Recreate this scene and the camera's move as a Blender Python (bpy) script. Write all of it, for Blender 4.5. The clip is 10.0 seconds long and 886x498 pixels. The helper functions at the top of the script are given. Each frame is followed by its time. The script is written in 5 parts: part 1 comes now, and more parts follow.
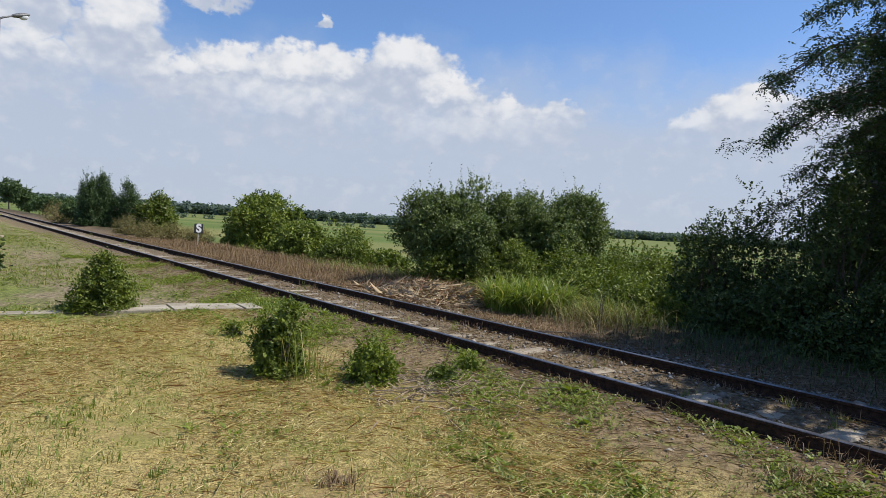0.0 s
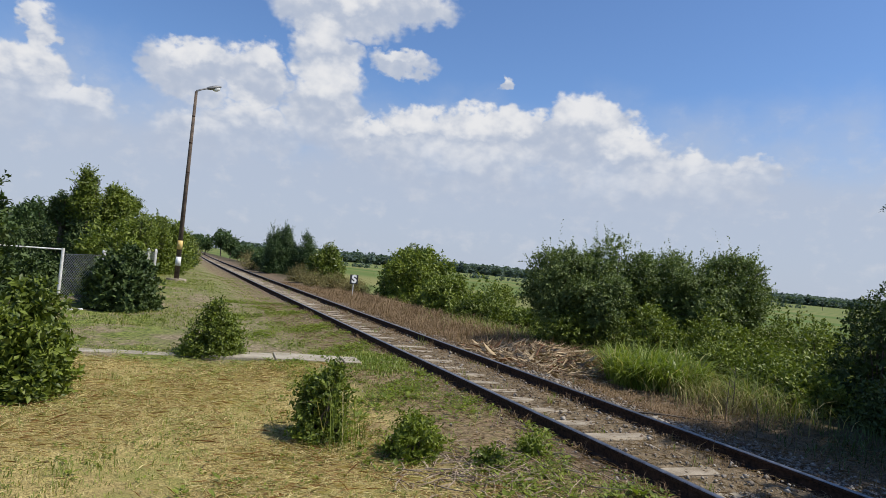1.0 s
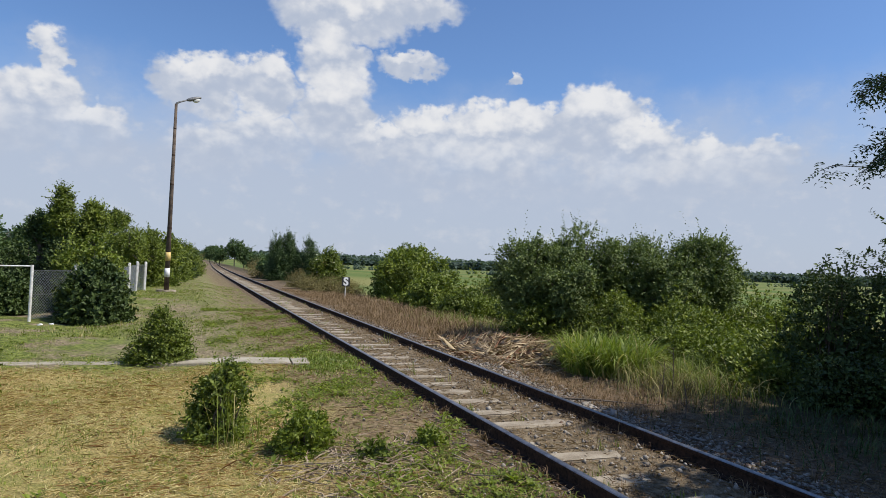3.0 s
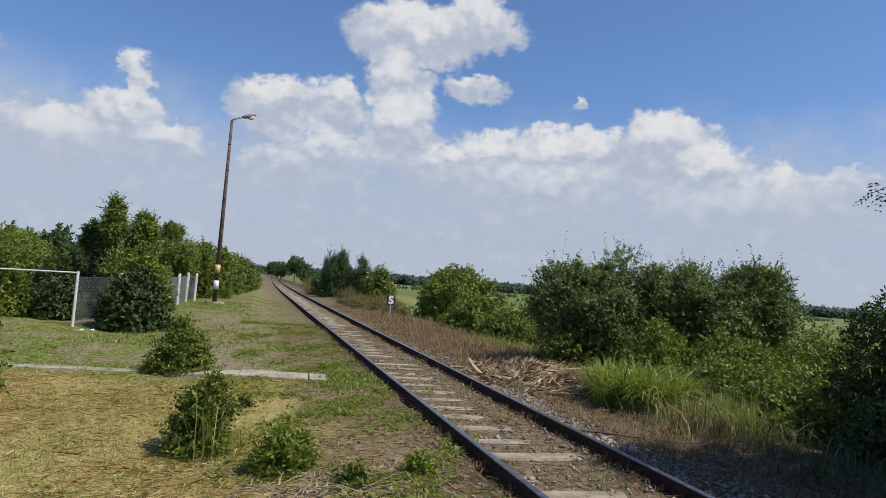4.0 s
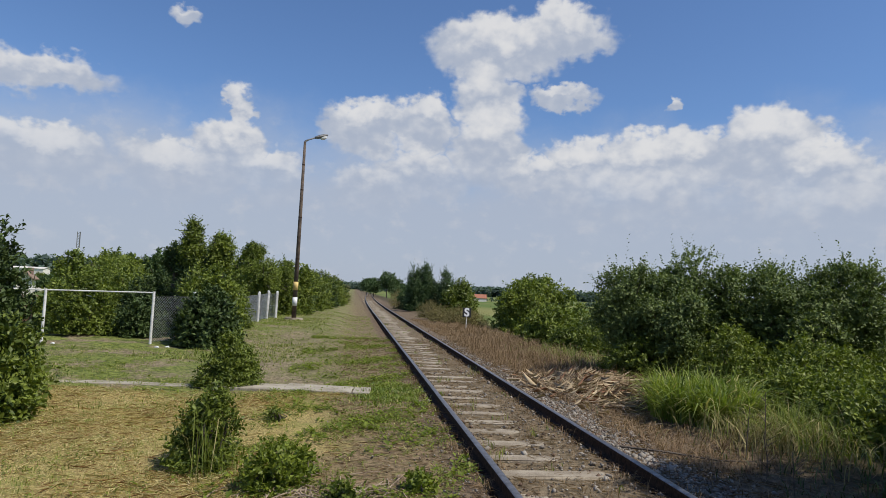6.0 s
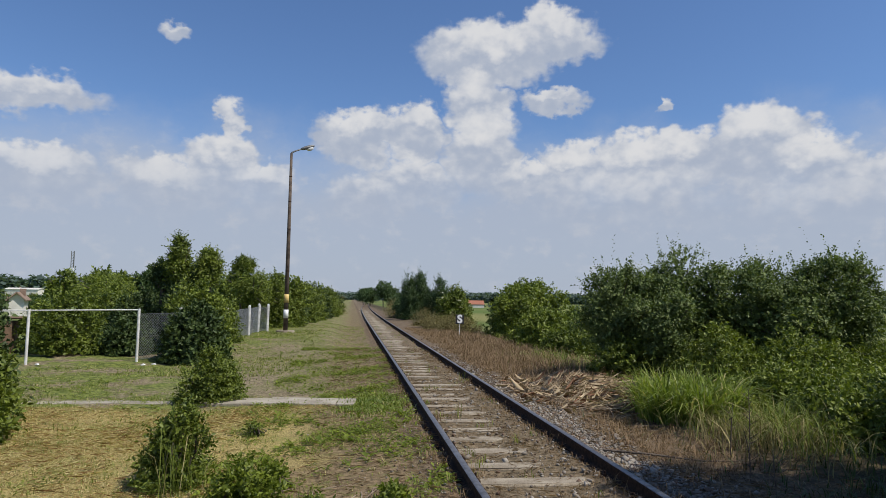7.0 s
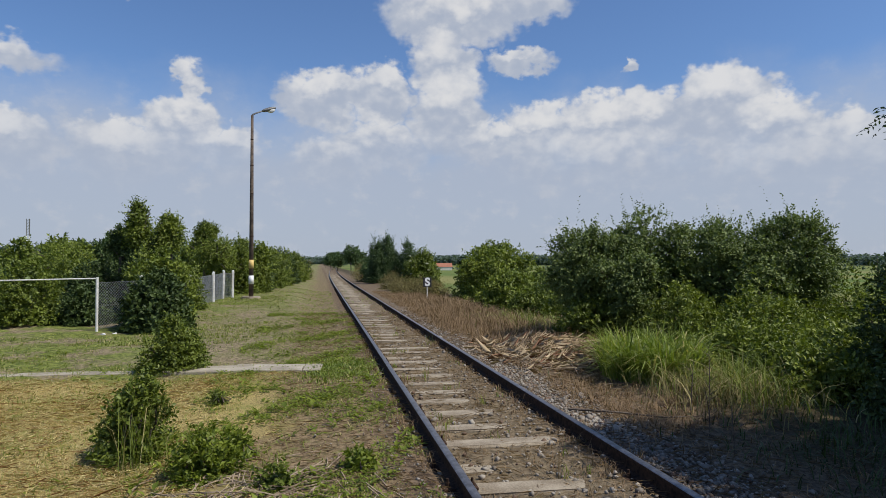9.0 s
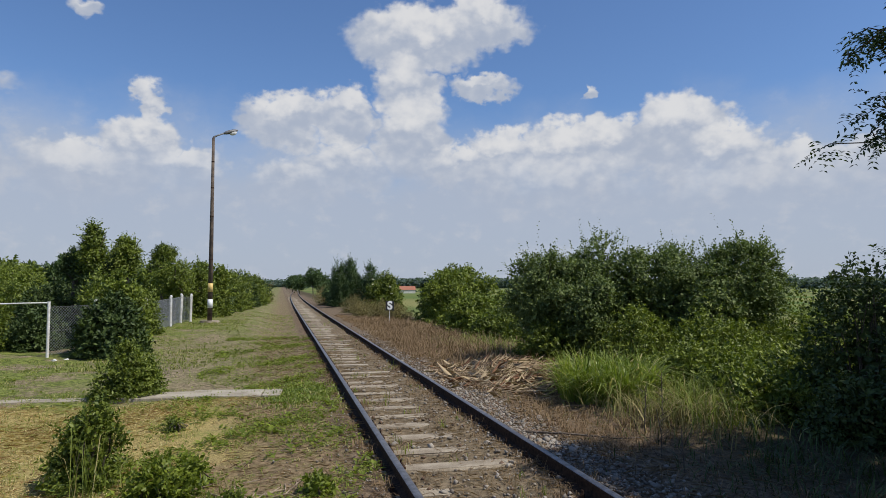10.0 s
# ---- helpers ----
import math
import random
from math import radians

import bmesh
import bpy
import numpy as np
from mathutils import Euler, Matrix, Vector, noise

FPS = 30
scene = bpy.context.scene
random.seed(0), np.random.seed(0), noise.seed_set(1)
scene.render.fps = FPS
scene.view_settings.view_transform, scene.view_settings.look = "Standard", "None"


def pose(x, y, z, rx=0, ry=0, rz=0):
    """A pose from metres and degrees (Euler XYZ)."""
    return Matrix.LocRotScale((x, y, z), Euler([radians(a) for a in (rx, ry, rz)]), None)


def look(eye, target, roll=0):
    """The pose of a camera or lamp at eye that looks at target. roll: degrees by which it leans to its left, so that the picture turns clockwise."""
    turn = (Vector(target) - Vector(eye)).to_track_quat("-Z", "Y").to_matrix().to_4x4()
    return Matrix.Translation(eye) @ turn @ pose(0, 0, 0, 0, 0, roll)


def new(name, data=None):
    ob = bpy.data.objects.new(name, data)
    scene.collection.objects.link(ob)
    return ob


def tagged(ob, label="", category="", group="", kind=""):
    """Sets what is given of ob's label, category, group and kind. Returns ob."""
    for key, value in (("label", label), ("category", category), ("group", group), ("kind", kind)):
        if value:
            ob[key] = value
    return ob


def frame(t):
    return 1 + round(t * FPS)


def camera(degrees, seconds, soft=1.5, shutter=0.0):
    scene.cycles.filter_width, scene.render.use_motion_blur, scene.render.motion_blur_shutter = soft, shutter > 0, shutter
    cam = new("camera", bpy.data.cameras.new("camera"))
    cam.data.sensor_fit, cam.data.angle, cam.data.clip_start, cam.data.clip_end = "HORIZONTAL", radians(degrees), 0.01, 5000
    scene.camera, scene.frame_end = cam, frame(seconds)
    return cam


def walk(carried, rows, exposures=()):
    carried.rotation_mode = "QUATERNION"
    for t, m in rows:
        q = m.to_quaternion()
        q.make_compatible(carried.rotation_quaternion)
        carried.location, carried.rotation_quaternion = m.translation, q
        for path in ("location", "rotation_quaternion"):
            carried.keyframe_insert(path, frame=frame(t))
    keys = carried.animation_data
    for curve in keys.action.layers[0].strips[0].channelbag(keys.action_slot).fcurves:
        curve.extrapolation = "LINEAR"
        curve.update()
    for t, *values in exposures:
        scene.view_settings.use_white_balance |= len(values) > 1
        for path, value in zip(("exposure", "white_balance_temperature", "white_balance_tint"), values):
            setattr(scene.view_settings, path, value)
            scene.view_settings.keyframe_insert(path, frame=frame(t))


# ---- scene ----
cam = camera(68.9, 10.0, soft=0.6)
PATH = [
    (0, (-6.339, 0.348, 1.625), (-5.097, 1.914, 1.556), 3.4),
    (0.5, (-5.704, 0.319, 1.577), (-4.579, 1.973, 1.606), 0.1),
    (0.7, (-5.426, 0.298, 1.652), (-4.533, 2.087, 1.703), 1.8),
    (1, (-5.008, 0.267, 1.765), (-4.234, 2.11, 1.827), 5.4),
    (1.2, (-4.836, 0.289, 1.743), (-4.093, 2.145, 1.821), 4.0),
    (1.5, (-4.632, 0.339, 1.726), (-3.861, 2.181, 1.828), 2.64),
    (1.7, (-4.517, 0.243, 1.708), (-3.644, 2.041, 1.785), 3.5),
    (2, (-4.422, 0.14, 1.713), (-3.375, 1.843, 1.756), 0.38),
    (2.2, (-4.315, -0.003, 1.749), (-3.27, 1.702, 1.779), -0.4),
    (2.5, (-4.081, -0.182, 1.789), (-3.274, 1.648, 1.813), 2.97),
    (3, (-3.794, -0.183, 1.776), (-3.069, 1.68, 1.832), 2.41),
    (3.2, (-3.675, -0.138, 1.777), (-3.031, 1.754, 1.847), 5.06),
    (4.3, (-2.863, 0.022, 1.735), (-2.379, 1.959, 1.851), 2.6),
    (4.5, (-2.72, 0.053, 1.731), (-2.244, 1.992, 1.839), 0.7),
    (5, (-2.552, 0.098, 1.766), (-2.049, 2.029, 1.899), 4.26),
    (5.5, (-2.367, 0.112, 1.771), (-1.967, 2.066, 1.912), 1.74),
    (5.7, (-2.267, 0.108, 1.752), (-2.002, 2.086, 1.887), 2.9),
    (6.8, (-1.938, 0.172, 1.744), (-1.657, 2.146, 1.897), 2.1),
    (7, (-1.884, 0.18, 1.749), (-1.61, 2.155, 1.908), 0.91),
    (7.5, (-1.869, 0.193, 1.731), (-1.623, 2.177, 1.791), 0.14),
    (8, (-1.851, 0.2, 1.758), (-1.604, 2.184, 1.824), -0.0),
    (8.5, (-1.821, 0.271, 1.763), (-1.442, 2.235, 1.796), 1.85),
    (9, (-1.827, 0.273, 1.76), (-1.453, 2.237, 1.805), 0.0),
    (9.5, (-1.789, 0.301, 1.758), (-1.337, 2.247, 1.839), -0.44),
    (10, (-1.816, 0.138, 1.781), (-1.332, 2.075, 1.897), 0.0),
]
walk(cam, [(t, look(eye, target, roll)) for t, eye, target, roll in PATH],
     [(0.0, 0.03), (0.6, 0.02), (1.2, -0.08), (1.6, -0.17), (2.0, -0.21), (2.5, -0.05), (3.0, -0.02), (4.5, -0.18), (5.5, -0.2), (7.5, -0.24), (10.0, -0.22)])

# ---- world, sun, exposure ----
SUN_EL, SUN_AZ = 55.0, 122.0          # degrees; azimuth clockwise from the track's direction (+y)


def node(tree, kind, **inputs):
    n = tree.nodes.new(kind)
    for key, value in inputs.items():
        n.inputs[key.replace("_", " ")].default_value = value
    return n


def calc(tree, op, a, b=None, c=None):
    n = tree.nodes.new("ShaderNodeMath")
    n.operation = op
    for i, v in enumerate((a, b, c)):
        if v is None:
            continue
        if isinstance(v, (int, float)):
            n.inputs[i].default_value = v
        else:
            tree.links.new(v, n.inputs[i])
    return n.outputs[0]


def blend(tree, fac, a, b, mode="MIX"):
    n = tree.nodes.new("ShaderNodeMix")
    n.data_type, n.blend_type = "RGBA", mode
    for sock, v in ((n.inputs[0], fac), (n.inputs[6], a), (n.inputs[7], b)):
        if isinstance(v, (int, float)):
            sock.default_value = v
        elif isinstance(v, tuple):
            sock.default_value = (*v, 1.0) if len(v) == 3 else v
        else:
            tree.links.new(v, sock)
    return n.outputs[2]


def noise_tex(tree, vec, scale, detail=4.0, rough=0.55, out=0, dist=0.0):
    n = tree.nodes.new("ShaderNodeTexNoise")
    n.inputs["Scale"].default_value, n.inputs["Detail"].default_value = scale, detail
    n.inputs["Roughness"].default_value, n.inputs["Distortion"].default_value = rough, dist
    if vec is not None:
        tree.links.new(vec, n.inputs["Vector"])
    return n.outputs[out]


def remap(tree, v, lo, hi, a=0.0, b=1.0, smooth=True):
    n = tree.nodes.new("ShaderNodeMapRange")
    n.interpolation_type = "SMOOTHSTEP" if smooth else "LINEAR"
    n.inputs[1].default_value, n.inputs[2].default_value = lo, hi
    n.inputs[3].default_value, n.inputs[4].default_value = a, b
    tree.links.new(v, n.inputs[0])
    return n.outputs[0]


# cumulus heaps: azimuth, elevation, half width, half height in degrees, thickness
CLOUDS = [
    (-24.6, 9.3, 4.6, 2.1, 1.0), (-15.8, 9.2, 3.6, 2.2, 1.0), (-11.3, 11.0, 3.0, 2.6, 1.0), (-10.9, 14.2, 1.3, 2.0, 0.8),
    (-8.0, 9.6, 3.8, 1.9, 0.9), (-25.3, 15.0, 5.2, 1.5, 0.65), (-15.6, 21.0, 1.7, 0.9, 0.6), (0.2, 14.3, 3.8, 2.1, 0.95),
    (5.3, 15.0, 3.0, 2.3, 1.0), (11.8, 21.2, 6.0, 2.9, 1.0), (17.5, 22.4, 4.2, 2.4, 0.9), (10.9, 17.2, 2.8, 2.6, 0.8),
    (11.3, 13.2, 3.6, 3.0, 0.85), (17.3, 17.3, 3.2, 1.1, 0.75), (15.3, 10.4, 2.9, 1.8, 0.9), (19.7, 11.5, 3.4, 2.3, 1.0),
    (24.4, 12.0, 3.4, 2.4, 1.0), (28.7, 12.3, 3.2, 2.5, 1.0), (34.5, 12.6, 3.4, 3.4, 1.1), (38.5, 10.6, 3.2, 2.5, 1.0),
    (43.2, 9.4, 3.6, 2.3, 0.95), (47.8, 9.6, 2.4, 1.9, 0.85), (26.3, 16.9, 0.7, 1.0, 0.62), (59.0, 8.7, 2.2, 2.0, 0.9),
    (63.2, 9.6, 3.4, 2.6, 1.0), (69.0, 9.0, 4.4, 3.0, 1.0), (5.0, 10.6, 5.0, 2.1, 0.7), (0.5, 8.8, 3.6, 2.0, 0.6),
    (24.0, 8.2, 9.0, 3.0, 0.62), (40.0, 7.2, 9.0, 2.6, 0.6), (-34.0, 10.0, 5.0, 2.6, 1.0), (-44.0, 13.0, 6.0, 3.2, 1.0),
]
world = bpy.data.worlds.new("summer_sky")
scene.world = world
world.use_nodes = True
wt = world.node_tree
wt.nodes.clear()
coord = wt.nodes.new("ShaderNodeTexCoord")
split = wt.nodes.new("ShaderNodeSeparateXYZ")
wt.links.new(coord.outputs["Generated"], split.inputs[0])
az = calc(wt, "MULTIPLY", calc(wt, "ARCTAN2", split.outputs[0], split.outputs[1]), 57.29578)
el = calc(wt, "MULTIPLY", calc(wt, "ARCSINE", split.outputs[2]), 57.29578)
flat = wt.nodes.new("ShaderNodeCombineXYZ")
wt.links.new(az, flat.inputs[0]), wt.links.new(calc(wt, "MULTIPLY", el, 1.25), flat.inputs[1])
# billowing warp of the sky's grid
warp_a = wt.nodes.new("ShaderNodeSeparateColor")
wt.links.new(noise_tex(wt, flat.outputs[0], 0.32, 3.0, 0.5, 1), warp_a.inputs[0])
warp_b = wt.nodes.new("ShaderNodeSeparateColor")
wt.links.new(noise_tex(wt, flat.outputs[0], 1.5, 3.0, 0.5, 1), warp_b.inputs[0])


def warped(base, channel, big, small):
    a = calc(wt, "MULTIPLY_ADD", warp_a.outputs[channel], big, base)
    return calc(wt, "ADD", calc(wt, "MULTIPLY_ADD", warp_b.outputs[channel], small, a), -0.5 * (big + small))


waz, wel = warped(az, 0, 4.8, 1.3), warped(el, 1, 3.7, 1.2)
heap = shade = None
for a, e, ra, re, thick in CLOUDS:
    u = calc(wt, "MULTIPLY_ADD", waz, 1.0 / ra, -a / ra)
    v = calc(wt, "MULTIPLY_ADD", wel, 1.0 / re, -e / re)
    if re > 1.85 and e < 18.0:
        v = calc(wt, "MAXIMUM", v, calc(wt, "MULTIPLY", v, 0.72))
    d = calc(wt, "SQRT", calc(wt, "MULTIPLY_ADD", u, u, calc(wt, "MULTIPLY", v, v)))
    one = calc(wt, "MULTIPLY", calc(wt, "SUBTRACT", 1.28, d), thick)
    lit = calc(wt, "MULTIPLY", v, calc(wt, "MAXIMUM", one, 0.0))
    heap = one if heap is None else calc(wt, "MAXIMUM", heap, one)
    shade = lit if shade is None else calc(wt, "MAXIMUM", shade, lit)
cover = remap(wt, heap, 0.10, 0.42)
puffs = noise_tex(wt, flat.outputs[0], 0.7, 3.0, 0.45, 0, 0.15)
bright = remap(wt, calc(wt, "MULTIPLY_ADD", puffs, 0.55, calc(wt, "MULTIPLY", shade, 0.8)), 0.18, 0.66)
cloud_colour = blend(wt, bright, (0.47, 0.53, 0.65), (0.84, 0.84, 0.85))
sky = wt.nodes.new("ShaderNodeTexSky")
sky.sky_type, sky.sun_disc = "NISHITA", False
sky.sun_elevation, sky.sun_rotation = radians(SUN_EL), radians(SUN_AZ)
sky.air_density, sky.dust_density, sky.ozone_density = 1.0, 0.6, 2.0
sky_col = blend(wt, 1.0, sky.outputs[0], (0.093, 0.114, 0.144), "MULTIPLY")
# pale summer haze and thin veil towards the horizon
veil_noise = noise_tex(wt, flat.outputs[0], 0.13, 5.0, 0.55)
veil = remap(wt, calc(wt, "MULTIPLY_ADD", veil_noise, 9.0, calc(wt, "MULTIPLY", el, -1.0)), -12.5, -3.0)
hazed = blend(wt, calc(wt, "MULTIPLY", veil, 0.92), sky_col, (0.48, 0.54, 0.66))
wisps = remap(wt, noise_tex(wt, flat.outputs[0], 0.42, 6.0, 0.6), 0.50, 0.75, 0.0, 0.55)
hazed = blend(wt, calc(wt, "MULTIPLY", wisps, veil), hazed, (0.62, 0.65, 0.72))
depth = remap(wt, el, 5.0, 12.5, 0.10, 0.96)
total = blend(wt, calc(wt, "MULTIPLY", cover, depth), hazed, cloud_colour)
back = node(wt, "ShaderNodeBackground", Strength=1.0)
wt.links.new(total, back.inputs["Color"])
wout = wt.nodes.new("ShaderNodeOutputWorld")
wt.links.new(back.outputs[0], wout.inputs["Surface"])

sun_data = bpy.data.lights.new("sun", "SUN")
sun_data.energy, sun_data.angle, sun_data.color = 5.0, radians(0.53), (1.0, 0.94, 0.84)
sun = new("sun", sun_data)
_s = Vector((math.sin(radians(SUN_AZ)) * math.cos(radians(SUN_EL)), math.cos(radians(SUN_AZ)) * math.cos(radians(SUN_EL)), math.sin(radians(SUN_EL))))
sun.matrix_world = look(_s * 60, (0, 0, 0))


# ---- materials ----
def material(name):
    m = bpy.data.materials.new(name)
    m.use_nodes = True
    t = m.node_tree
    t.nodes.clear()
    return m, t


def surface(t, colour, rough=0.8, metal=0.0, bump=None, strength=0.3, distance=0.02, spec=0.5):
    p = t.nodes.new("ShaderNodeBsdfPrincipled")
    p.inputs["Roughness"].default_value, p.inputs["Metallic"].default_value = rough, metal
    p.inputs["Specular IOR Level"].default_value = spec
    if isinstance(colour, tuple):
        p.inputs["Base Color"].default_value = (*colour, 1)
    else:
        t.links.new(colour, p.inputs["Base Color"])
    if bump is not None:
        b = t.nodes.new("ShaderNodeBump")
        b.inputs["Strength"].default_value, b.inputs["Distance"].default_value = strength, distance
        t.links.new(bump, b.inputs["Height"])
        t.links.new(b.outputs[0], p.inputs["Normal"])
    return p


def finish(t, shader):
    o = t.nodes.new("ShaderNodeOutputMaterial")
    t.links.new(shader.outputs[0], o.inputs["Surface"])


def obj_coord(t):
    return t.nodes.new("ShaderNodeTexCoord").outputs["Object"]


def leaf_material(name, dark, light, thin=0.3, rough=0.5, extra=None):
    """Leaves: each one its own green, some light passing through."""
    m, t = material(name)
    geo = t.nodes.new("ShaderNodeNewGeometry")
    patch = noise_tex(t, obj_coord(t), 1.3, 3.0)
    fac = calc(t, "MULTIPLY_ADD", geo.outputs["Random Per Island"], 0.7, calc(t, "MULTIPLY_ADD", patch, 0.9, -0.3))
    col = blend(t, fac, dark, light)
    if extra:
        col = blend(t, remap(t, geo.outputs["Random Per Island"], 1.0 - extra[1], 1.0 - extra[1] + 0.02), col, extra[0])
    p = surface(t, col, rough, spec=0.35)
    tr = t.nodes.new("ShaderNodeBsdfTranslucent")
    t.links.new(blend(t, 1.0, col, (1.15, 1.25, 0.55), "MULTIPLY"), tr.inputs["Color"])
    mix = t.nodes.new("ShaderNodeMixShader")
    mix.inputs[0].default_value = thin
    t.links.new(p.outputs[0], mix.inputs[1]), t.links.new(tr.outputs[0], mix.inputs[2])
    finish(t, mix)
    return m


def plain_material(name, a, b, scale=6.0, rough=0.8, metal=0.0, strength=0.3, distance=0.01, fine=60.0, spec=0.5, per_object=0.0):
    """Two tones mottled at two scales, with fine relief."""
    m, t = material(name)
    c = obj_coord(t)
    big, small = noise_tex(t, c, scale, 5.0), noise_tex(t, c, fine, 4.0)
    fac = remap(t, calc(t, "MULTIPLY_ADD", small, 0.45, calc(t, "MULTIPLY", big, 0.75)), 0.38, 0.8)
    if per_object:
        info = t.nodes.new("ShaderNodeObjectInfo")
        fac = calc(t, "ADD", fac, calc(t, "MULTIPLY_ADD", info.outputs["Random"], per_object, -per_object / 2))
    col = blend(t, fac, a, b)
    finish(t, surface(t, col, rough, metal, small, strength, distance, spec))
    return m


BARK = plain_material("bark", (0.05, 0.038, 0.028), (0.16, 0.13, 0.1), 9, 0.95, strength=0.6)
TWIG = plain_material("dead_wood", (0.13, 0.08, 0.05), (0.46, 0.37, 0.26), 5, 0.95)
LEAF_SHRUB = leaf_material("shrub_leaf", (0.038, 0.064, 0.010), (0.23, 0.28, 0.042), 0.26)
LEAF_FRESH = leaf_material("fresh_leaf", (0.06, 0.095, 0.010), (0.25, 0.30, 0.036), 0.33)
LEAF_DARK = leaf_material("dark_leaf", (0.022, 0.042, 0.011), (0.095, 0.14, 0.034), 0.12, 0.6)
LEAF_PLUM = leaf_material("plum_leaf", (0.05, 0.08, 0.022), (0.22, 0.28, 0.085), 0.22, 0.6)
LEAF_ELDER = leaf_material("elder_leaf", (0.055, 0.09, 0.014), (0.28, 0.33, 0.052), 0.26)
LEAF_LOCUST = leaf_material("locust_leaf", (0.022, 0.046, 0.022), (0.085, 0.14, 0.055), 0.16)
LEAF_FAR = leaf_material("far_leaf", (0.045, 0.085, 0.03), (0.11, 0.165, 0.055), 0.2, 0.7)
# distance haze mixed into the woods' leaf colour as a pale bluish cast
LEAF_WOODS_HAZED = leaf_material("hazed_woods_leaf", (0.075, 0.11, 0.095), (0.12, 0.165, 0.135), 0.3, 0.9)
LEAF_WILLOW = leaf_material("willow_leaf", (0.035, 0.07, 0.025), (0.10, 0.155, 0.05), 0.2)
GRASS_TALL = leaf_material("tall_grass_blade", (0.085, 0.14, 0.016), (0.33, 0.38, 0.08), 0.35, 0.4, ((0.5, 0.43, 0.2), 0.06))
GRASS_SHORT = leaf_material("short_grass_blade", (0.12, 0.16, 0.025), (0.34, 0.36, 0.085), 0.3, 0.6, ((0.50, 0.42, 0.2), 0.28))
GRASS_GREEN = leaf_material("green_grass_blade", (0.085, 0.125, 0.016), (0.27, 0.31, 0.055), 0.3, 0.6, ((0.42, 0.36, 0.17), 0.2))
HAY = leaf_material("cut_hay", (0.42, 0.33, 0.135), (0.80, 0.69, 0.39), 0.15, 0.7, ((0.28, 0.15, 0.06), 0.27))
DRY_WEED = leaf_material("dry_weed", (0.12, 0.07, 0.038), (0.33, 0.235, 0.135), 0.15, 0.85)
BROOM = leaf_material("dry_broom", (0.16, 0.13, 0.055), (0.33, 0.29, 0.12), 0.15, 0.85)
REED = leaf_material("dry_reed", (0.18, 0.115, 0.06), (0.64, 0.52, 0.34), 0.1, 0.8, ((0.22, 0.11, 0.06), 0.2))
FLOWER = leaf_material("white_umbel", (0.75, 0.75, 0.62), (0.9, 0.9, 0.8), 0.2, 0.8)
CONCRETE = plain_material("weathered_concrete", (0.19, 0.15, 0.10), (0.42, 0.36, 0.27), 3.0, 0.9, strength=0.5, per_object=0.35)
SLAB_STONE = plain_material("slab_concrete", (0.22, 0.19, 0.14), (0.46, 0.41, 0.32), 2.2, 0.9, strength=0.5)
POST_WHITE = plain_material("whitewashed_post", (0.52, 0.50, 0.46), (0.8, 0.79, 0.76), 7, 0.75)
WIRE = plain_material("galvanised_wire", (0.30, 0.31, 0.32), (0.5, 0.51, 0.52), 30, 0.5, 0.6)
STONE = leaf_material("ballast_stone", (0.12, 0.10, 0.08), (0.44, 0.40, 0.34), 0.0, 0.9, ((0.15, 0.10, 0.07), 0.2))
RUST = plain_material("rusty_iron", (0.018, 0.012, 0.009), (0.075, 0.042, 0.026), 22, 0.9, 0.0, spec=0.2)
POLE_WOOD = plain_material("weathered_pole_wood", (0.035, 0.025, 0.02), (0.15, 0.11, 0.08), 4, 0.9, strength=0.6)
STEEL = plain_material("worn_rail_head", (0.13, 0.12, 0.12), (0.30, 0.29, 0.29), 12, 0.38, 0.85, 0.08)
GREY_METAL = plain_material("grey_lamp_metal", (0.10, 0.10, 0.10), (0.24, 0.24, 0.24), 12, 0.55, 0.3)
BLACK_PAINT = plain_material("black_enamel", (0.012, 0.012, 0.013), (0.03, 0.03, 0.03), 9, 0.5)
WHITE_PAINT = plain_material("white_enamel", (0.72, 0.72, 0.7), (0.85, 0.85, 0.83), 9, 0.5)
YELLOW_PAINT = plain_material("faded_yellow_paint", (0.55, 0.36, 0.1), (0.72, 0.55, 0.22), 9, 0.7)
ROOF_RED = plain_material("red_roof_tiles", (0.24, 0.085, 0.05), (0.40, 0.17, 0.10), 2, 0.85)
ROOF_BROWN = plain_material("brown_roof_tiles", (0.18, 0.12, 0.085), (0.33, 0.23, 0.17), 2, 0.85)
PLASTER = plain_material("pale_plaster", (0.55, 0.52, 0.46), (0.75, 0.72, 0.65), 1, 0.9)
PLANK = plain_material("brown_planks", (0.10, 0.06, 0.035), (0.24, 0.15, 0.09), 4, 0.85)
GLASS_DARK = plain_material("dark_window_glass", (0.02, 0.025, 0.03), (0.05, 0.055, 0.06), 2, 0.1)
LAMP_GLASS = plain_material("milky_lamp_glass", (0.6, 0.6, 0.58), (0.8, 0.8, 0.78), 5, 0.25)


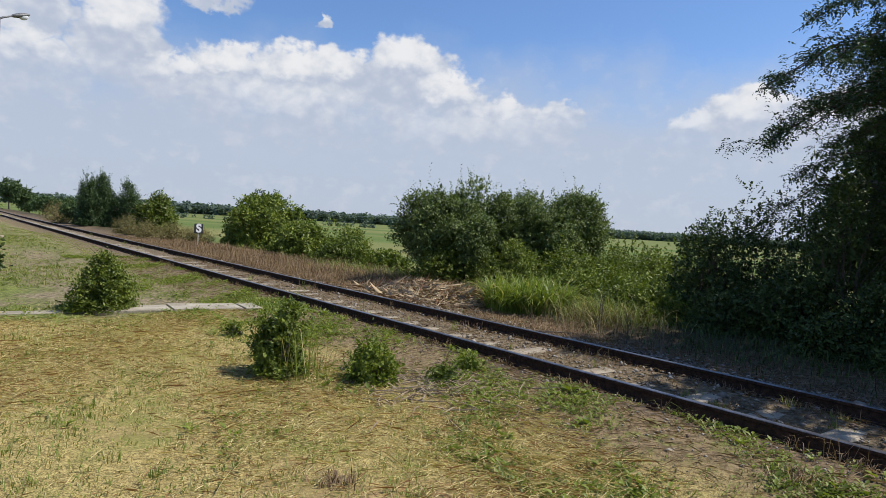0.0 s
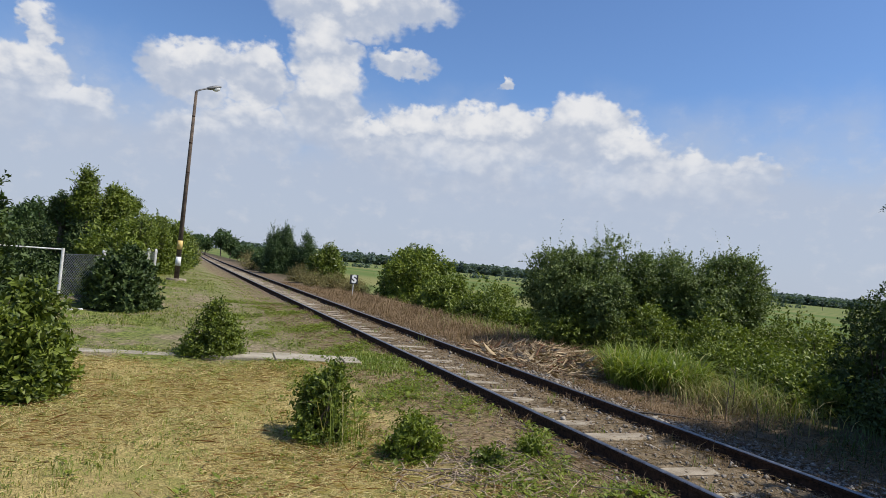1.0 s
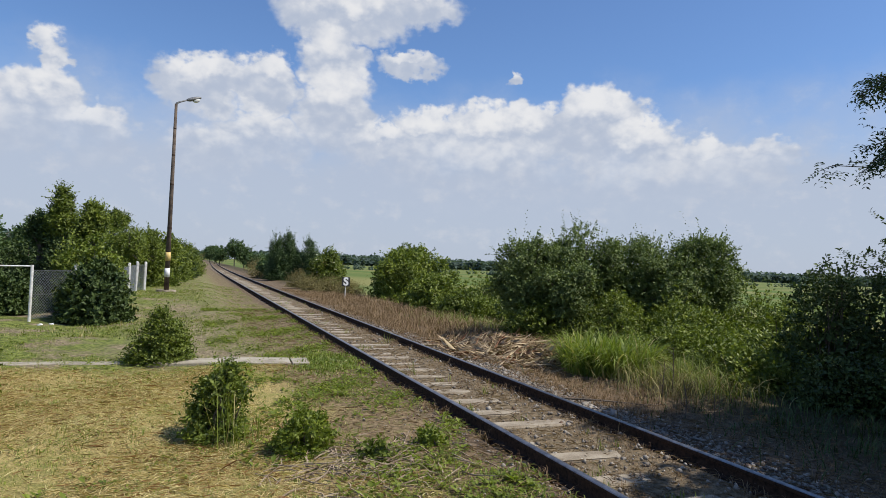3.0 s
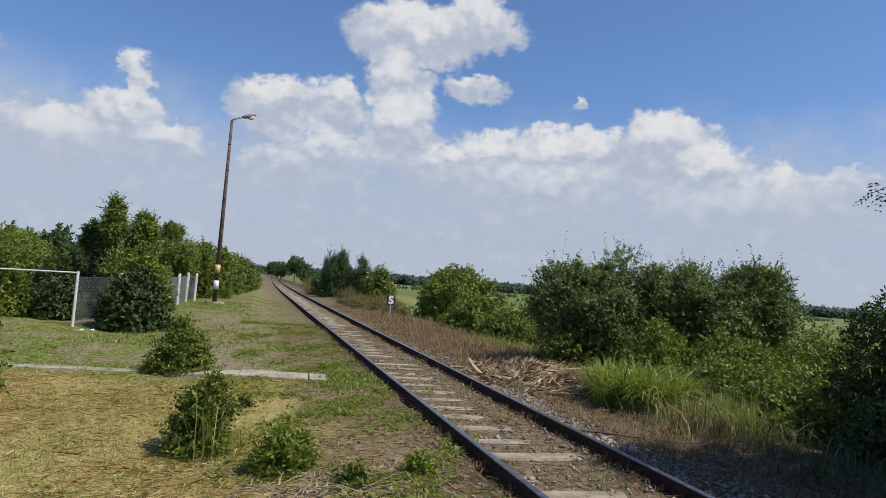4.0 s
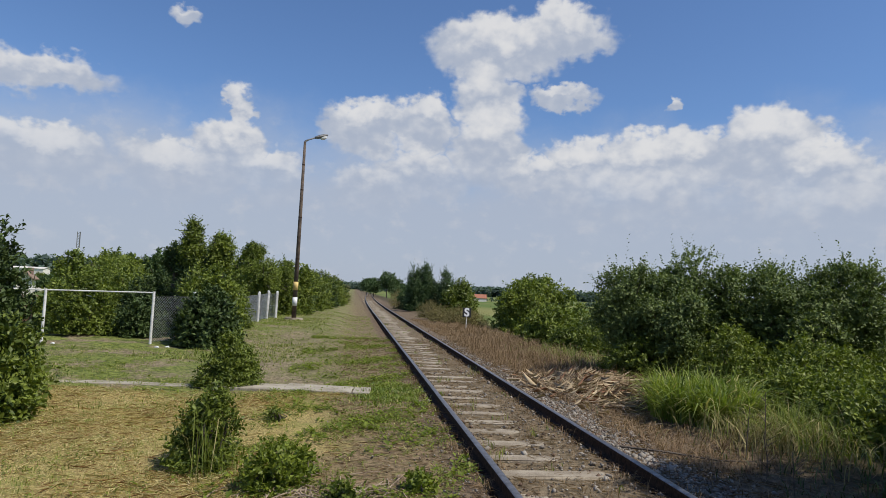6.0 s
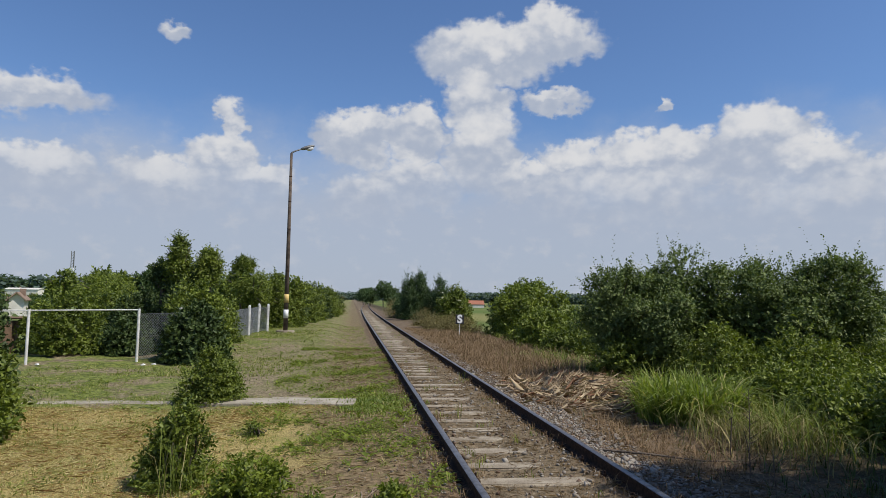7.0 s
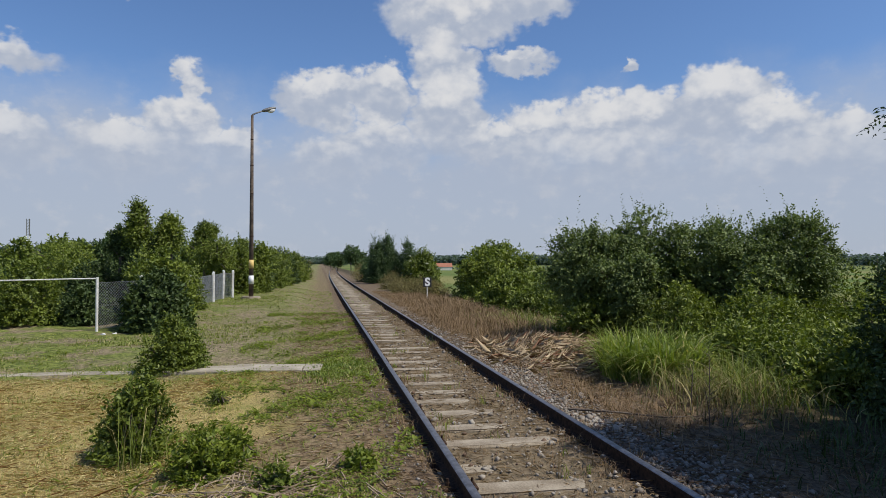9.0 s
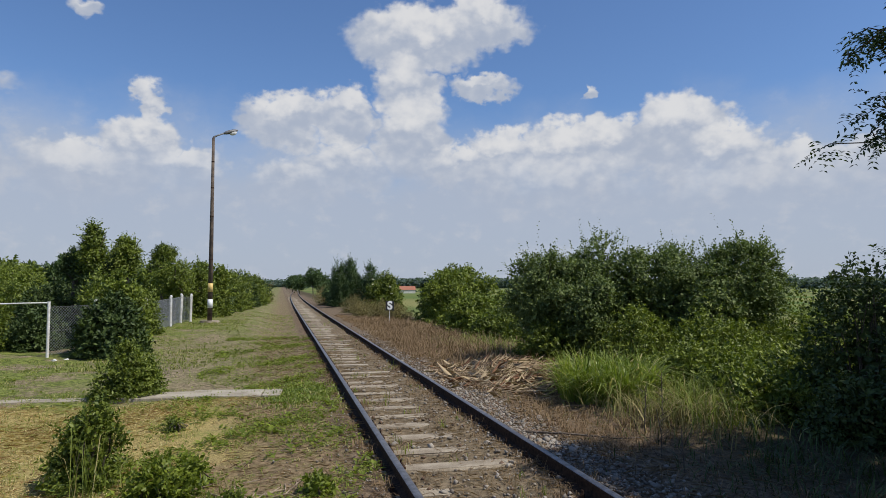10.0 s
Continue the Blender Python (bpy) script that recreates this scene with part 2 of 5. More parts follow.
def ground_material():
    """Earth, mown grass, gravel and fields, each in its own stretch of the place."""
    m, t = material("ground_earth_and_grass")
    c = obj_coord(t)
    s = t.nodes.new("ShaderNodeSeparateXYZ")
    t.links.new(c, s.inputs[0])
    n1, n2, n3 = noise_tex(t, c, 0.55, 5.0), noise_tex(t, c, 5.0, 6.0, 0.65), noise_tex(t, c, 45.0, 5.0, 0.7)
    wob = calc(t, "MULTIPLY_ADD", n1, 2.4, -1.2)
    x = calc(t, "ADD", s.outputs[0], wob)
    y = calc(t, "ADD", s.outputs[1], calc(t, "MULTIPLY", wob, 1.6))
    grain = remap(t, calc(t, "MULTIPLY_ADD", n3, 0.7, calc(t, "MULTIPLY", n2, 0.4)), 0.40, 0.68)
    straw = noise_tex(t, c, 26.0, 5.0, 0.7, 0, 2.5)
    lawn = blend(t, remap(t, straw, 0.38, 0.62), (0.14, 0.105, 0.036), (0.54, 0.43, 0.17))
    lawn = blend(t, remap(t, noise_tex(t, c, 1.3, 6.0, 0.7), 0.48, 0.64, 0.0, 0.6), lawn, (0.17, 0.19, 0.042))
    brownish = remap(t, noise_tex(t, c, 0.55, 5.0, 0.6), 0.50, 0.66, 0.0, 0.8)
    lawn = blend(t, brownish, lawn, blend(t, grain, (0.17, 0.105, 0.05), (0.40, 0.28, 0.14)))
    green = blend(t, remap(t, noise_tex(t, c, 9.0, 7.0, 0.75), 0.40, 0.60), (0.06, 0.08, 0.016), (0.22, 0.25, 0.06))
    crumb = remap(t, noise_tex(t, c, 11.0, 7.0, 0.75), 0.40, 0.60)
    path = blend(t, crumb, (0.11, 0.088, 0.05), (0.33, 0.265, 0.165))
    clod = remap(t, noise_tex(t, c, 13.0, 6.0, 0.7), 0.38, 0.62)
    earth = blend(t, clod, (0.05, 0.034, 0.022), (0.215, 0.155, 0.10))
    # dry lawn in front of the concrete strip, green turf and a trodden path behind it
    col = blend(t, remap(t, y, 10.2, 11.6), lawn, blend(t, remap(t, noise_tex(t, c, 0.9, 6.0, 0.65), 0.47, 0.61), green, path))
    trod = calc(t, "MULTIPLY", remap(t, x, -5.6, -4.2), remap(t, y, 11.0, 12.5))
    trod = calc(t, "MULTIPLY", trod, remap(t, y, 19.0, 26.0, 1.0, 0.35))
    col = blend(t, calc(t, "MULTIPLY", trod, 0.75), col, path)
    # weedy earth beside the rails, earth in the bed
    verge = blend(t, remap(t, n2, 0.50, 0.70), blend(t, crumb, (0.085, 0.058, 0.036), (0.28, 0.20, 0.125)), green)
    col = blend(t, remap(t, x, -2.9, -1.9, 0.0, 0.85), col, verge)
    col = blend(t, remap(t, s.outputs[0], -1.35, -1.0), col, earth)
    bed = calc(t, "MULTIPLY", remap(t, s.outputs[0], -0.8, -0.6), remap(t, s.outputs[0], 0.3, 0.75, 1.0, 0.3))
    col = blend(t, calc(t, "MULTIPLY", bed, 0.5), col, path)
    # bank earth, its colour darkened to carry the shade under the bushes
    shaded_bank = blend(t, grain, (0.03, 0.024, 0.013), (0.11, 0.088, 0.045))
    col = blend(t, remap(t, x, 2.3, 3.4), col, shaded_bank)
    # fields of crops beyond the bank and far off
    wave = noise_tex(t, c, 0.012, 2.0)
    strip = t.nodes.new("ShaderNodeTexNoise")
    strip.noise_dimensions = "1D"
    strip.inputs["Scale"].default_value, strip.inputs["Detail"].default_value = 0.022, 1.0
    t.links.new(calc(t, "MULTIPLY_ADD", s.outputs[0], 1.0, calc(t, "MULTIPLY", s.outputs[1], 0.25)), strip.inputs["W"])
    field = blend(t, remap(t, strip.outputs[0], 0.38, 0.62), (0.085, 0.135, 0.025), (0.20, 0.195, 0.065))
    field = blend(t, remap(t, wave, 0.45, 0.65, 0.0, 0.6), field, (0.10, 0.135, 0.03))
    col = blend(t, remap(t, x, 13.0, 17.0), col, field)
    far_left = remap(t, x, -16.0, -13.0, 1.0, 0.0)
    col = blend(t, far_left, col, blend(t, wave, (0.10, 0.15, 0.04), (0.22, 0.25, 0.08)))
    relief = calc(t, "MULTIPLY_ADD", n3, 0.5, n2)
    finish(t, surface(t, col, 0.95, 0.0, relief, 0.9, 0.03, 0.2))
    return m


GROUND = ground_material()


# ---- building helpers ----
rng = np.random.default_rng(7)


def thing(name, label, category, at=(0, 0, 0), turn=0.0, group="", kind=""):
    e = new(name)
    e.matrix_world = pose(*at, 0, 0, turn)
    return tagged(e, label, category, group, kind)


def link_mesh(name, verts, faces, mat, parent=None, label="", smooth=False):
    me = bpy.data.meshes.new(name)
    verts = np.asarray(verts, dtype=np.float32)
    if isinstance(faces, np.ndarray) and faces.ndim == 2:
        k = faces.shape[1]
        me.vertices.add(len(verts))
        me.vertices.foreach_set("co", verts.ravel())
        me.loops.add(faces.size)
        me.loops.foreach_set("vertex_index", faces.ravel().astype(np.int32))
        me.polygons.add(len(faces))
        me.polygons.foreach_set("loop_start", np.arange(0, faces.size, k, dtype=np.int32))
        me.update(calc_edges=True)
    else:
        me.from_pydata([tuple(v) for v in verts], [], faces)
    if smooth:
        me.polygons.foreach_set("use_smooth", [True] * len(me.polygons))
    me.materials.append(mat)
    ob = new(name, me)
    if parent is not None:
        ob.parent = parent
    return tagged(ob, label)


def part(name, bm, mat, parent=None, label="", smooth=False):
    """One bmesh as one mesh object under a thing or a part."""
    me = bpy.data.meshes.new(name)
    bmesh.ops.recalc_face_normals(bm, faces=bm.faces)
    bm.to_mesh(me)
    bm.free()
    if smooth:
        me.polygons.foreach_set("use_smooth", [True] * len(me.polygons))
    me.materials.append(mat)
    ob = new(name, me)
    if parent is not None:
        ob.parent = parent
    return tagged(ob, label)


def add_box(bm, size, at=(0, 0, 0), turn=(0, 0, 0), bevel=0.0):
    r = bmesh.ops.create_cube(bm, size=1.0, matrix=pose(*at, *turn) @ Matrix.Diagonal((*size, 1)))
    if bevel:
        edges = list({e for v in r["verts"] for e in v.link_edges})
        bmesh.ops.bevel(bm, geom=edges, offset=bevel, segments=2, affect="EDGES", profile=0.6)
    return bm


def add_tube(bm, path, radii, sides=8, cap=True):
    """A tapering round limb along points."""
    rings = []
    path = [Vector(p) for p in path]
    for i, p in enumerate(path):
        d = (path[min(i + 1, len(path) - 1)] - path[max(i - 1, 0)]).normalized()
        side = d.orthogonal().normalized()
        if i and rings:
            prev = (rings[-1][0].co - path[i - 1])
            side = (prev - d * prev.dot(d)).normalized()
        up = d.cross(side)
        r = radii[i] if isinstance(radii, (list, tuple)) else radii
        rings.append([bm.verts.new(p + (side * math.cos(a) + up * math.sin(a)) * r) for a in (2 * math.pi * k / sides for k in range(sides))])
    for a, b in zip(rings, rings[1:]):
        for k in range(sides):
            bm.faces.new((a[k], a[(k + 1) % sides], b[(k + 1) % sides], b[k]))
    if cap:
        bm.faces.new(rings[0][::-1])
        bm.faces.new(rings[-1])
    return bm


def unit(v):
    return v / np.maximum(np.linalg.norm(v, axis=-1, keepdims=True), 1e-9)


def leaves_mesh(pos, along, normal, length, width):
    """Folded leaf blades: base, two sides, tip; two triangles each."""
    n = len(pos)
    along = unit(along)
    side = unit(np.cross(normal, along))
    up = np.cross(along, side)
    L, W = np.asarray(length).reshape(-1, 1) * np.ones((n, 1)), np.asarray(width).reshape(-1, 1) * np.ones((n, 1))
    mid = pos + along * L * 0.45
    v = np.stack([pos, mid + side * W * 0.5 + up * W * 0.16, pos + along * L - up * L * 0.08, mid - side * W * 0.5 + up * W * 0.16], 1).reshape(-1, 3)
    i = np.arange(n)[:, None] * 4
    f = np.stack([i + np.array([0, 1, 2]), i + np.array([0, 2, 3])], 1).reshape(-1, 3)
    return v, f


def blades_mesh(pos, heading, height, width, lean):
    """Grass blades: bent, tapering, three triangles each."""
    n = len(pos)
    h, w, ln = height.reshape(-1, 1), width.reshape(-1, 1), lean.reshape(-1, 1)
    d = np.stack([np.cos(heading), np.sin(heading), np.zeros(n)], 1)
    s = np.stack([-np.sin(heading), np.cos(heading), np.zeros(n)], 1)
    z = np.array([[0, 0, 1.0]])
    mid = pos + d * h * ln * 0.35 + z * h * 0.62
    tip = pos + d * h * ln * 1.0 + z * h * np.clip(1.05 - 0.55 * ln, 0.12, 1)
    v = np.stack([pos - s * w / 2, pos + s * w / 2, mid - s * w * 0.42, mid + s * w * 0.42, tip], 1).reshape(-1, 3)
    i = np.arange(n)[:, None] * 5
    f = np.stack([i + np.array([0, 1, 3]), i + np.array([0, 3, 2]), i + np.array([2, 3, 4])], 1).reshape(-1, 3)
    return v, f


def stuff(name, vf, mat, label, category):
    ob = link_mesh(name, vf[0], vf[1], mat)
    return tagged(ob, label, category, kind="stuff")


def lumps(count, seed):
    r = np.random.default_rng(seed)
    d = unit(r.normal(size=(count, 3)))
    d[:, 2] = np.abs(d[:, 2])
    return d, r.uniform(0.25, 0.6, count)


def crown_twigs(radii, twigs, seed, shell=0.45, low=0.0, lump=0.3, count=9, clumps=46, ball=0.25):
    """Starts and outward ways of twigs: an uneven crown of many leafy clumps with gaps between them."""
    r = np.random.default_rng(seed)
    d = unit(r.normal(size=(clumps * 4, 3)))
    d = d[d[:, 2] > -0.25 - low][:clumps]
    ld, lw = lumps(count, seed + 1)
    near = (d @ ld.T)
    swell = np.max(np.clip((near - 0.55) / 0.45, 0, 1) ** 0.7 * (0.55 + lw), axis=1)
    swell = 1.0 - lump + lump * swell / max(swell.max(), 1e-6)
    size = ball * r.uniform(0.6, 1.25, len(d))
    centre = d * (swell * (1 - size * 0.8) * (shell + (1 - shell) * r.random(len(d)) ** 0.35))[:, None]
    which = r.integers(0, len(d), twigs)
    dd = unit(r.normal(size=(twigs, 3)) + d[which] * 0.7 + np.array([0, 0, 0.25]))
    p = (centre[which] + dd * (size[which] * r.random(twigs) ** 0.4)[:, None]) * np.array(radii)
    return p, dd, r


def core_leaves(radii, count, size, seed):
    """Large inner leaves that close the heart of a crown."""
    r = np.random.default_rng(seed)
    p = unit(r.normal(size=(count, 3))) * (0.62 * r.random((count, 1)) ** 0.4) * np.array(radii)
    return leaves_mesh(p, r.normal(size=(count, 3)), unit(r.normal(size=(count, 3))), size * r.uniform(0.7, 1.2, count), size * 0.6)


def join(a, b):
    return np.concatenate([a[0], b[0]]), np.concatenate([a[1], b[1] + len(a[0])])


def branch_leaves(p, d, r, per, twig_len, leaf, ratio=0.5, droop=0.1, up=0.5, flat=0.5):
    """Leaves set alternately along twigs."""
    n = len(p)
    way = unit(d + r.normal(scale=0.5, size=(n, 3)) + np.array([0, 0, up]))
    k = np.linspace(0.15, 1.0, per)
    L = twig_len * 0.72 * r.lognormal(0.0, 0.38, (n, 1, 1))
    pos = p[:, None, :] + way[:, None, :] * L * k[None, :, None] - np.array([0, 0, 1.0]) * (droop * L * k[None, :, None] ** 2)
    side = unit(np.cross(way, r.normal(size=(n, 3))))[:, None, :] * np.where(np.arange(per) % 2, 1, -1)[None, :, None]
    along = unit(side * 0.9 + way[:, None, :] * 0.7 + r.normal(scale=0.35, size=(n, per, 3)))
    norm = unit(r.normal(scale=0.85, size=(n, per, 3)) * (1 - flat) + np.array([0, 0, 1.0]) * flat * 0.6 + d[:, None, :] * 0.8)
    ln = leaf * r.uniform(0.6, 1.25, (n, per))
    return leaves_mesh(pos.reshape(-1, 3), along.reshape(-1, 3), norm.reshape(-1, 3), ln.ravel(), ln.ravel() * ratio)


def pinnate_leaves(p, way, r, pairs, rachis, leaf, droop=0.5):
    """Feathered compound leaves: pairs of leaflets along a drooping stalk."""
    n = len(p)
    way = unit(way)
    k = np.linspace(0.2, 1.0, pairs)
    L = rachis * r.uniform(0.7, 1.2, (n, 1, 1))
    pos = p[:, None, :] + way[:, None, :] * L * k[None, :, None] - np.array([0, 0, 1.0]) * (droop * L * k[None, :, None] ** 2)
    side = unit(np.cross(way, np.array([0, 0, 1.0]) + r.normal(scale=0.3, size=(n, 3))))
    out = []
    for s in (1, -1):
        along = unit(s * side[:, None, :] + way[:, None, :] * 0.35 + r.normal(scale=0.2, size=(n, pairs, 3)) - np.array([0, 0, 0.25]))
        norm = unit(np.array([0, 0, 1.0]) + r.normal(scale=0.45, size=(n, pairs, 3)))
        out.append(leaves_mesh(pos.reshape(-1, 3), along.reshape(-1, 3), norm.reshape(-1, 3), leaf * r.uniform(0.7, 1.2, n * pairs), leaf * 0.42))
    v = np.concatenate([out[0][0], out[1][0]])
    f = np.concatenate([out[0][1], out[1][1] + len(out[0][0])])
    return v, f


def stems_mesh(bm, r, count, radii, base=0.15, thick=0.018, reach=0.8, start=0.0):
    for _ in range(count):
        a, t = r.uniform(0, 2 * math.pi), r.uniform(0.1, 1.0)
        foot = Vector((math.cos(a) * base * r.random(), math.sin(a) * base * r.random(), -0.06))
        tip = Vector((math.cos(a) * radii[0] * reach * t, math.sin(a) * radii[1] * reach * t, start + radii[2] * reach * (1.05 - 0.55 * t)))
        mid = foot.lerp(tip, 0.5) + Vector((r.normal() * 0.05, r.normal() * 0.05, radii[2] * 0.1))
        add_tube(bm, [foot, mid, tip], [thick, thick * 0.7, thick * 0.25], 5, False)
    return bm


def height_at(x, y):
    """The lie of the land: level by the track, a low platform behind the strip, a bank down to the fields."""
    x, y = np.asarray(x, dtype=float), np.asarray(y, dtype=float)
    sm = lambda v, a, b: (lambda q: q * q * (3 - 2 * q))(np.clip((v - a) / (b - a), 0, 1))
    h = 0.30 * sm(y, 13, 30) * (1 - sm(x, -3.4, -1.6)) * (1 - sm(y, 60, 90))
    h = h - 2.3 * sm(x, 4.2, 15.0) - 0.8 * (1 - sm(x, -17, -11))
    bed = sm(x, -0.86, -0.74) * (1 - sm(x, 0.74, 0.86))
    h = h - 0.022 * bed + 0.032 * (1 - bed) * (1 - sm(np.abs(x), 1.25, 2.2)) + bed * 0.02 * np.sin(x * 5.1 + y * 1.9) * np.sin(y * 2.7 - x * 3.3 + 1.0) + 0.05 * bed * sm(x + 0.12 * np.sin(y * 1.7), -0.05, 0.5)
    h = h - 0.012 - 0.05 * np.exp(-((np.abs(x) - 0.76) / 0.07) ** 2)
    h = h + 0.35 * sm(x, 2.2, 3.4) * (1 - sm(x, 4.2, 8.0)) * 0.3
    h = h + 0.035 * np.sin(x * 1.7 + 0.6 * np.sin(y * 0.9)) * np.sin(y * 1.3 + 0.8) * (1 - sm(np.abs(x - 0.0), 14, 20)) * (sm(np.abs(x), 1.2, 2.0))
    return h


def bend(y):
    """The line bends gently to the right far ahead."""
    return 0.0 if y < 45 else 0.00011 * (y - 45) ** 2 if y < 145 else 1.1 + 0.022 * (y - 145)


# ---- ground ----
def build_ground():
    def steps(lo, hi, fine_lo, fine_hi, fine, growth):
        out = list(np.arange(fine_lo, fine_hi + 1e-6, fine))
        s, v = fine, fine_hi
        while v < hi:
            s *= growth
            v += s
            out.append(v)
        s, v = fine, fine_lo
        while v > lo:
            s *= growth
            v -= s
            out.insert(0, v)
        return np.array(out)
    xs, ys = steps(-4600, 4600, -12, 8, 0.14, 1.16), steps(-4600, 4600, -1.0, 20, 0.2, 1.14)
    X, Y = np.meshgrid(xs, ys)
    Z = height_at(X, Y) + rng.normal(scale=0.006, size=X.shape) * (np.abs(X) < 14)
    v = np.stack([X, Y, Z], -1).reshape(-1, 3)
    nx, ny = len(xs), len(ys)
    i = (np.arange(ny - 1)[:, None] * nx + np.arange(nx - 1)[None, :]).ravel()
    f = np.stack([i, i + 1, i + nx + 1, i + nx], 1)
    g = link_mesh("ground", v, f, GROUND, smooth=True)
    tagged(g, "dry mown grass and bare earth beside a railway", "ground", kind="structure")


build_ground()

# ---- track ----
GAUGE = 1.505        # between the middles of the rail heads
RAIL_TOP = 0.15


def build_rail(x0, label):
    rail = thing("rail", label, "rail", group="rails of the track")
    prof_body = [(-0.062, 0.0), (0.062, 0.0), (0.062, 0.012), (0.012, 0.03), (0.009, 0.105), (0.034, 0.116), (0.035, 0.143),
                 (-0.035, 0.143), (-0.034, 0.116), (-0.009, 0.105), (-0.012, 0.03), (-0.062, 0.012)]
    prof_head = [(-0.034, 0.1435), (0.034, 0.1435), (0.028, 0.149), (0.01, 0.1515), (-0.01, 0.1515), (-0.028, 0.149)]
    stations = list(np.arange(-14, 60, 2.0)) + list(np.arange(60, 420, 8.0))
    for name, prof, mat in (("rail_body", prof_body, RUST), ("rail_head", prof_head, STEEL)):
        bm = bmesh.new()
        rings = [[bm.verts.new((x0 + bend(y) + px, y, pz)) for px, pz in prof] for y in stations]
        for a, b in zip(rings, rings[1:]):
            for k in range(len(prof)):
                bm.faces.new((a[k], a[(k + 1) % len(prof)], b[(k + 1) % len(prof)], b[k]))
        bm.faces.new(rings[0]), bm.faces.new(rings[-1][::-1])
        part(name, bm, mat, rail, "polished steel running surface" if name == "rail_head" else "")


build_rail(-GAUGE / 2, "rusty steel railway rail with a polished top")
build_rail(GAUGE / 2, "rusty steel railway rail with a polished top")


def sleeper_mesh(seed):
    r = random.Random(seed)
    bm = bmesh.new()
    add_box(bm, (2.35, 0.235, 0.16), (0, 0, -0.08), bevel=0.022)
    for v in bm.verts:
        v.co += Vector((r.uniform(-0.012, 0.012), r.uniform(-0.009, 0.009), r.uniform(-0.006, 0.004)))
    me = bpy.data.meshes.new("sleeper")
    bm.to_mesh(me)
    bm.free()
    me.materials.append(CONCRETE)
    return me


def fastening_mesh():
    bm = bmesh.new()
    add_box(bm, (0.10, 0.11, 0.022), (0, 0, 0.011), bevel=0.004)
    bmesh.ops.create_cone(bm, cap_ends=True, segments=6, radius1=0.02, radius2=0.02, depth=0.035, matrix=pose(0.008, 0, 0.038))
    bmesh.ops.create_cone(bm, cap_ends=True, segments=6, radius1=0.011, radius2=0.011, depth=0.05, matrix=pose(0.008, 0, 0.06))
    me = bpy.data.meshes.new("rail_clip")
    bm.to_mesh(me)
    bm.free()
    me.materials.append(RUST)
    return me


SLEEPERS = [sleeper_mesh(s) for s in range(6)]
CLIP = fastening_mesh()
y, k = -3.4, 0
while y < 110:
    s = new("sleeper", SLEEPERS[k % 6])
    jit = rng.normal(scale=0.02)
    s.matrix_world = pose(bend(y), y + jit, -float(rng.choice([0.0, 0.006, 0.016, 0.03], p=[0.4, 0.25, 0.2, 0.15])), 0, rng.normal(scale=0.3), rng.normal(scale=0.7))
    tagged(s, "pale weathered concrete sleeper half sunk in earth", "sleeper", "sleepers of the track")
    if y < 45:
        for sx in (-1, 1):
            for o in (-1, 1):
                c = new("rail_clip", CLIP)
                c.parent = s
                c.matrix_local = pose(sx * GAUGE / 2 + o * 0.09, 0, 0.0, 0, 0, 0 if o > 0 else 180)
    y += 0.66
    k += 1


def stones(count, x, y, size, seed, zoff=0.0):
    """Loose angular stones scattered over a stretch."""
    r = np.random.default_rng(seed)
    px, py = x(r, count), y(r, count)
    base = unit(np.array([[1, 1, 1], [-1, -1, 1], [-1, 1, -1], [1, -1, -1], [0, 0, 1.1], [0, 0, -1], [1.1, 0, 0], [-1, 0, 0.1]], dtype=float))
    tri = np.array([[4, 0, 1], [4, 1, 6], [4, 6, 0], [0, 2, 1], [1, 2, 7], [1, 7, 3], [1, 3, 6], [6, 3, 0], [0, 3, 2], [2, 3, 7], [2, 5, 3]])
    hull = bmesh.new()
    for b in base:
        hull.verts.new(b)
    bmesh.ops.convex_hull(hull, input=hull.verts)
    hull.verts.index_update()
    bmesh.ops.triangulate(hull, faces=hull.faces)
    base = np.array([v.co[:] for v in hull.verts])
    hull.verts.index_update()
    tri = np.array([[v.index for v in f.verts] for f in hull.faces])
    hull.free()
    sc = size * r.lognormal(0, 0.4, (count, 1, 1)) * r.uniform(0.6, 1.2, (count, 1, 3)) * np.array([1, 1, 0.7])
    a = r.uniform(0, 6.28, count)
    ca, sa = np.cos(a), np.sin(a)
    v = base[None] * (1 + r.normal(scale=0.18, size=(count, len(base), 1)))
    v = v * sc
    v = np.stack([v[..., 0] * ca[:, None] - v[..., 1] * sa[:, None], v[..., 0] * sa[:, None] + v[..., 1] * ca[:, None], v[..., 2]], -1)
    v += np.stack([px, py, height_at(px, py) + zoff], -1)[:, None, :]
    f = (np.arange(count)[:, None, None] * len(base) + tri[None]).reshape(-1, 3)
    return v.reshape(-1, 3), f


stuff("ballast", stones(6500, lambda r, n: 0.92 + np.abs(r.normal(scale=0.34, size=n)), lambda r, n: 1.5 + r.gamma(2.2, 3.4, n), 0.02, 3, 0.008),
      STONE, "grey crushed ballast stones beside the outer rail", "gravel")
stuff("ballast", stones(1700, lambda r, n: r.uniform(-0.68, 0.68, n), lambda r, n: 1.0 + r.gamma(1.6, 6.0, n), 0.019, 4, 0.012),
      STONE, "grey stones scattered between the rails", "gravel")
stuff("ballast", stones(1000, lambda r, n: -0.85 - np.abs(r.normal(scale=0.5, size=n)), lambda r, n: 0.8 + r.gamma(1.6, 4.0, n), 0.012, 5, 0.008),
      STONE, "small stones in weedy earth beside the rail", "gravel")

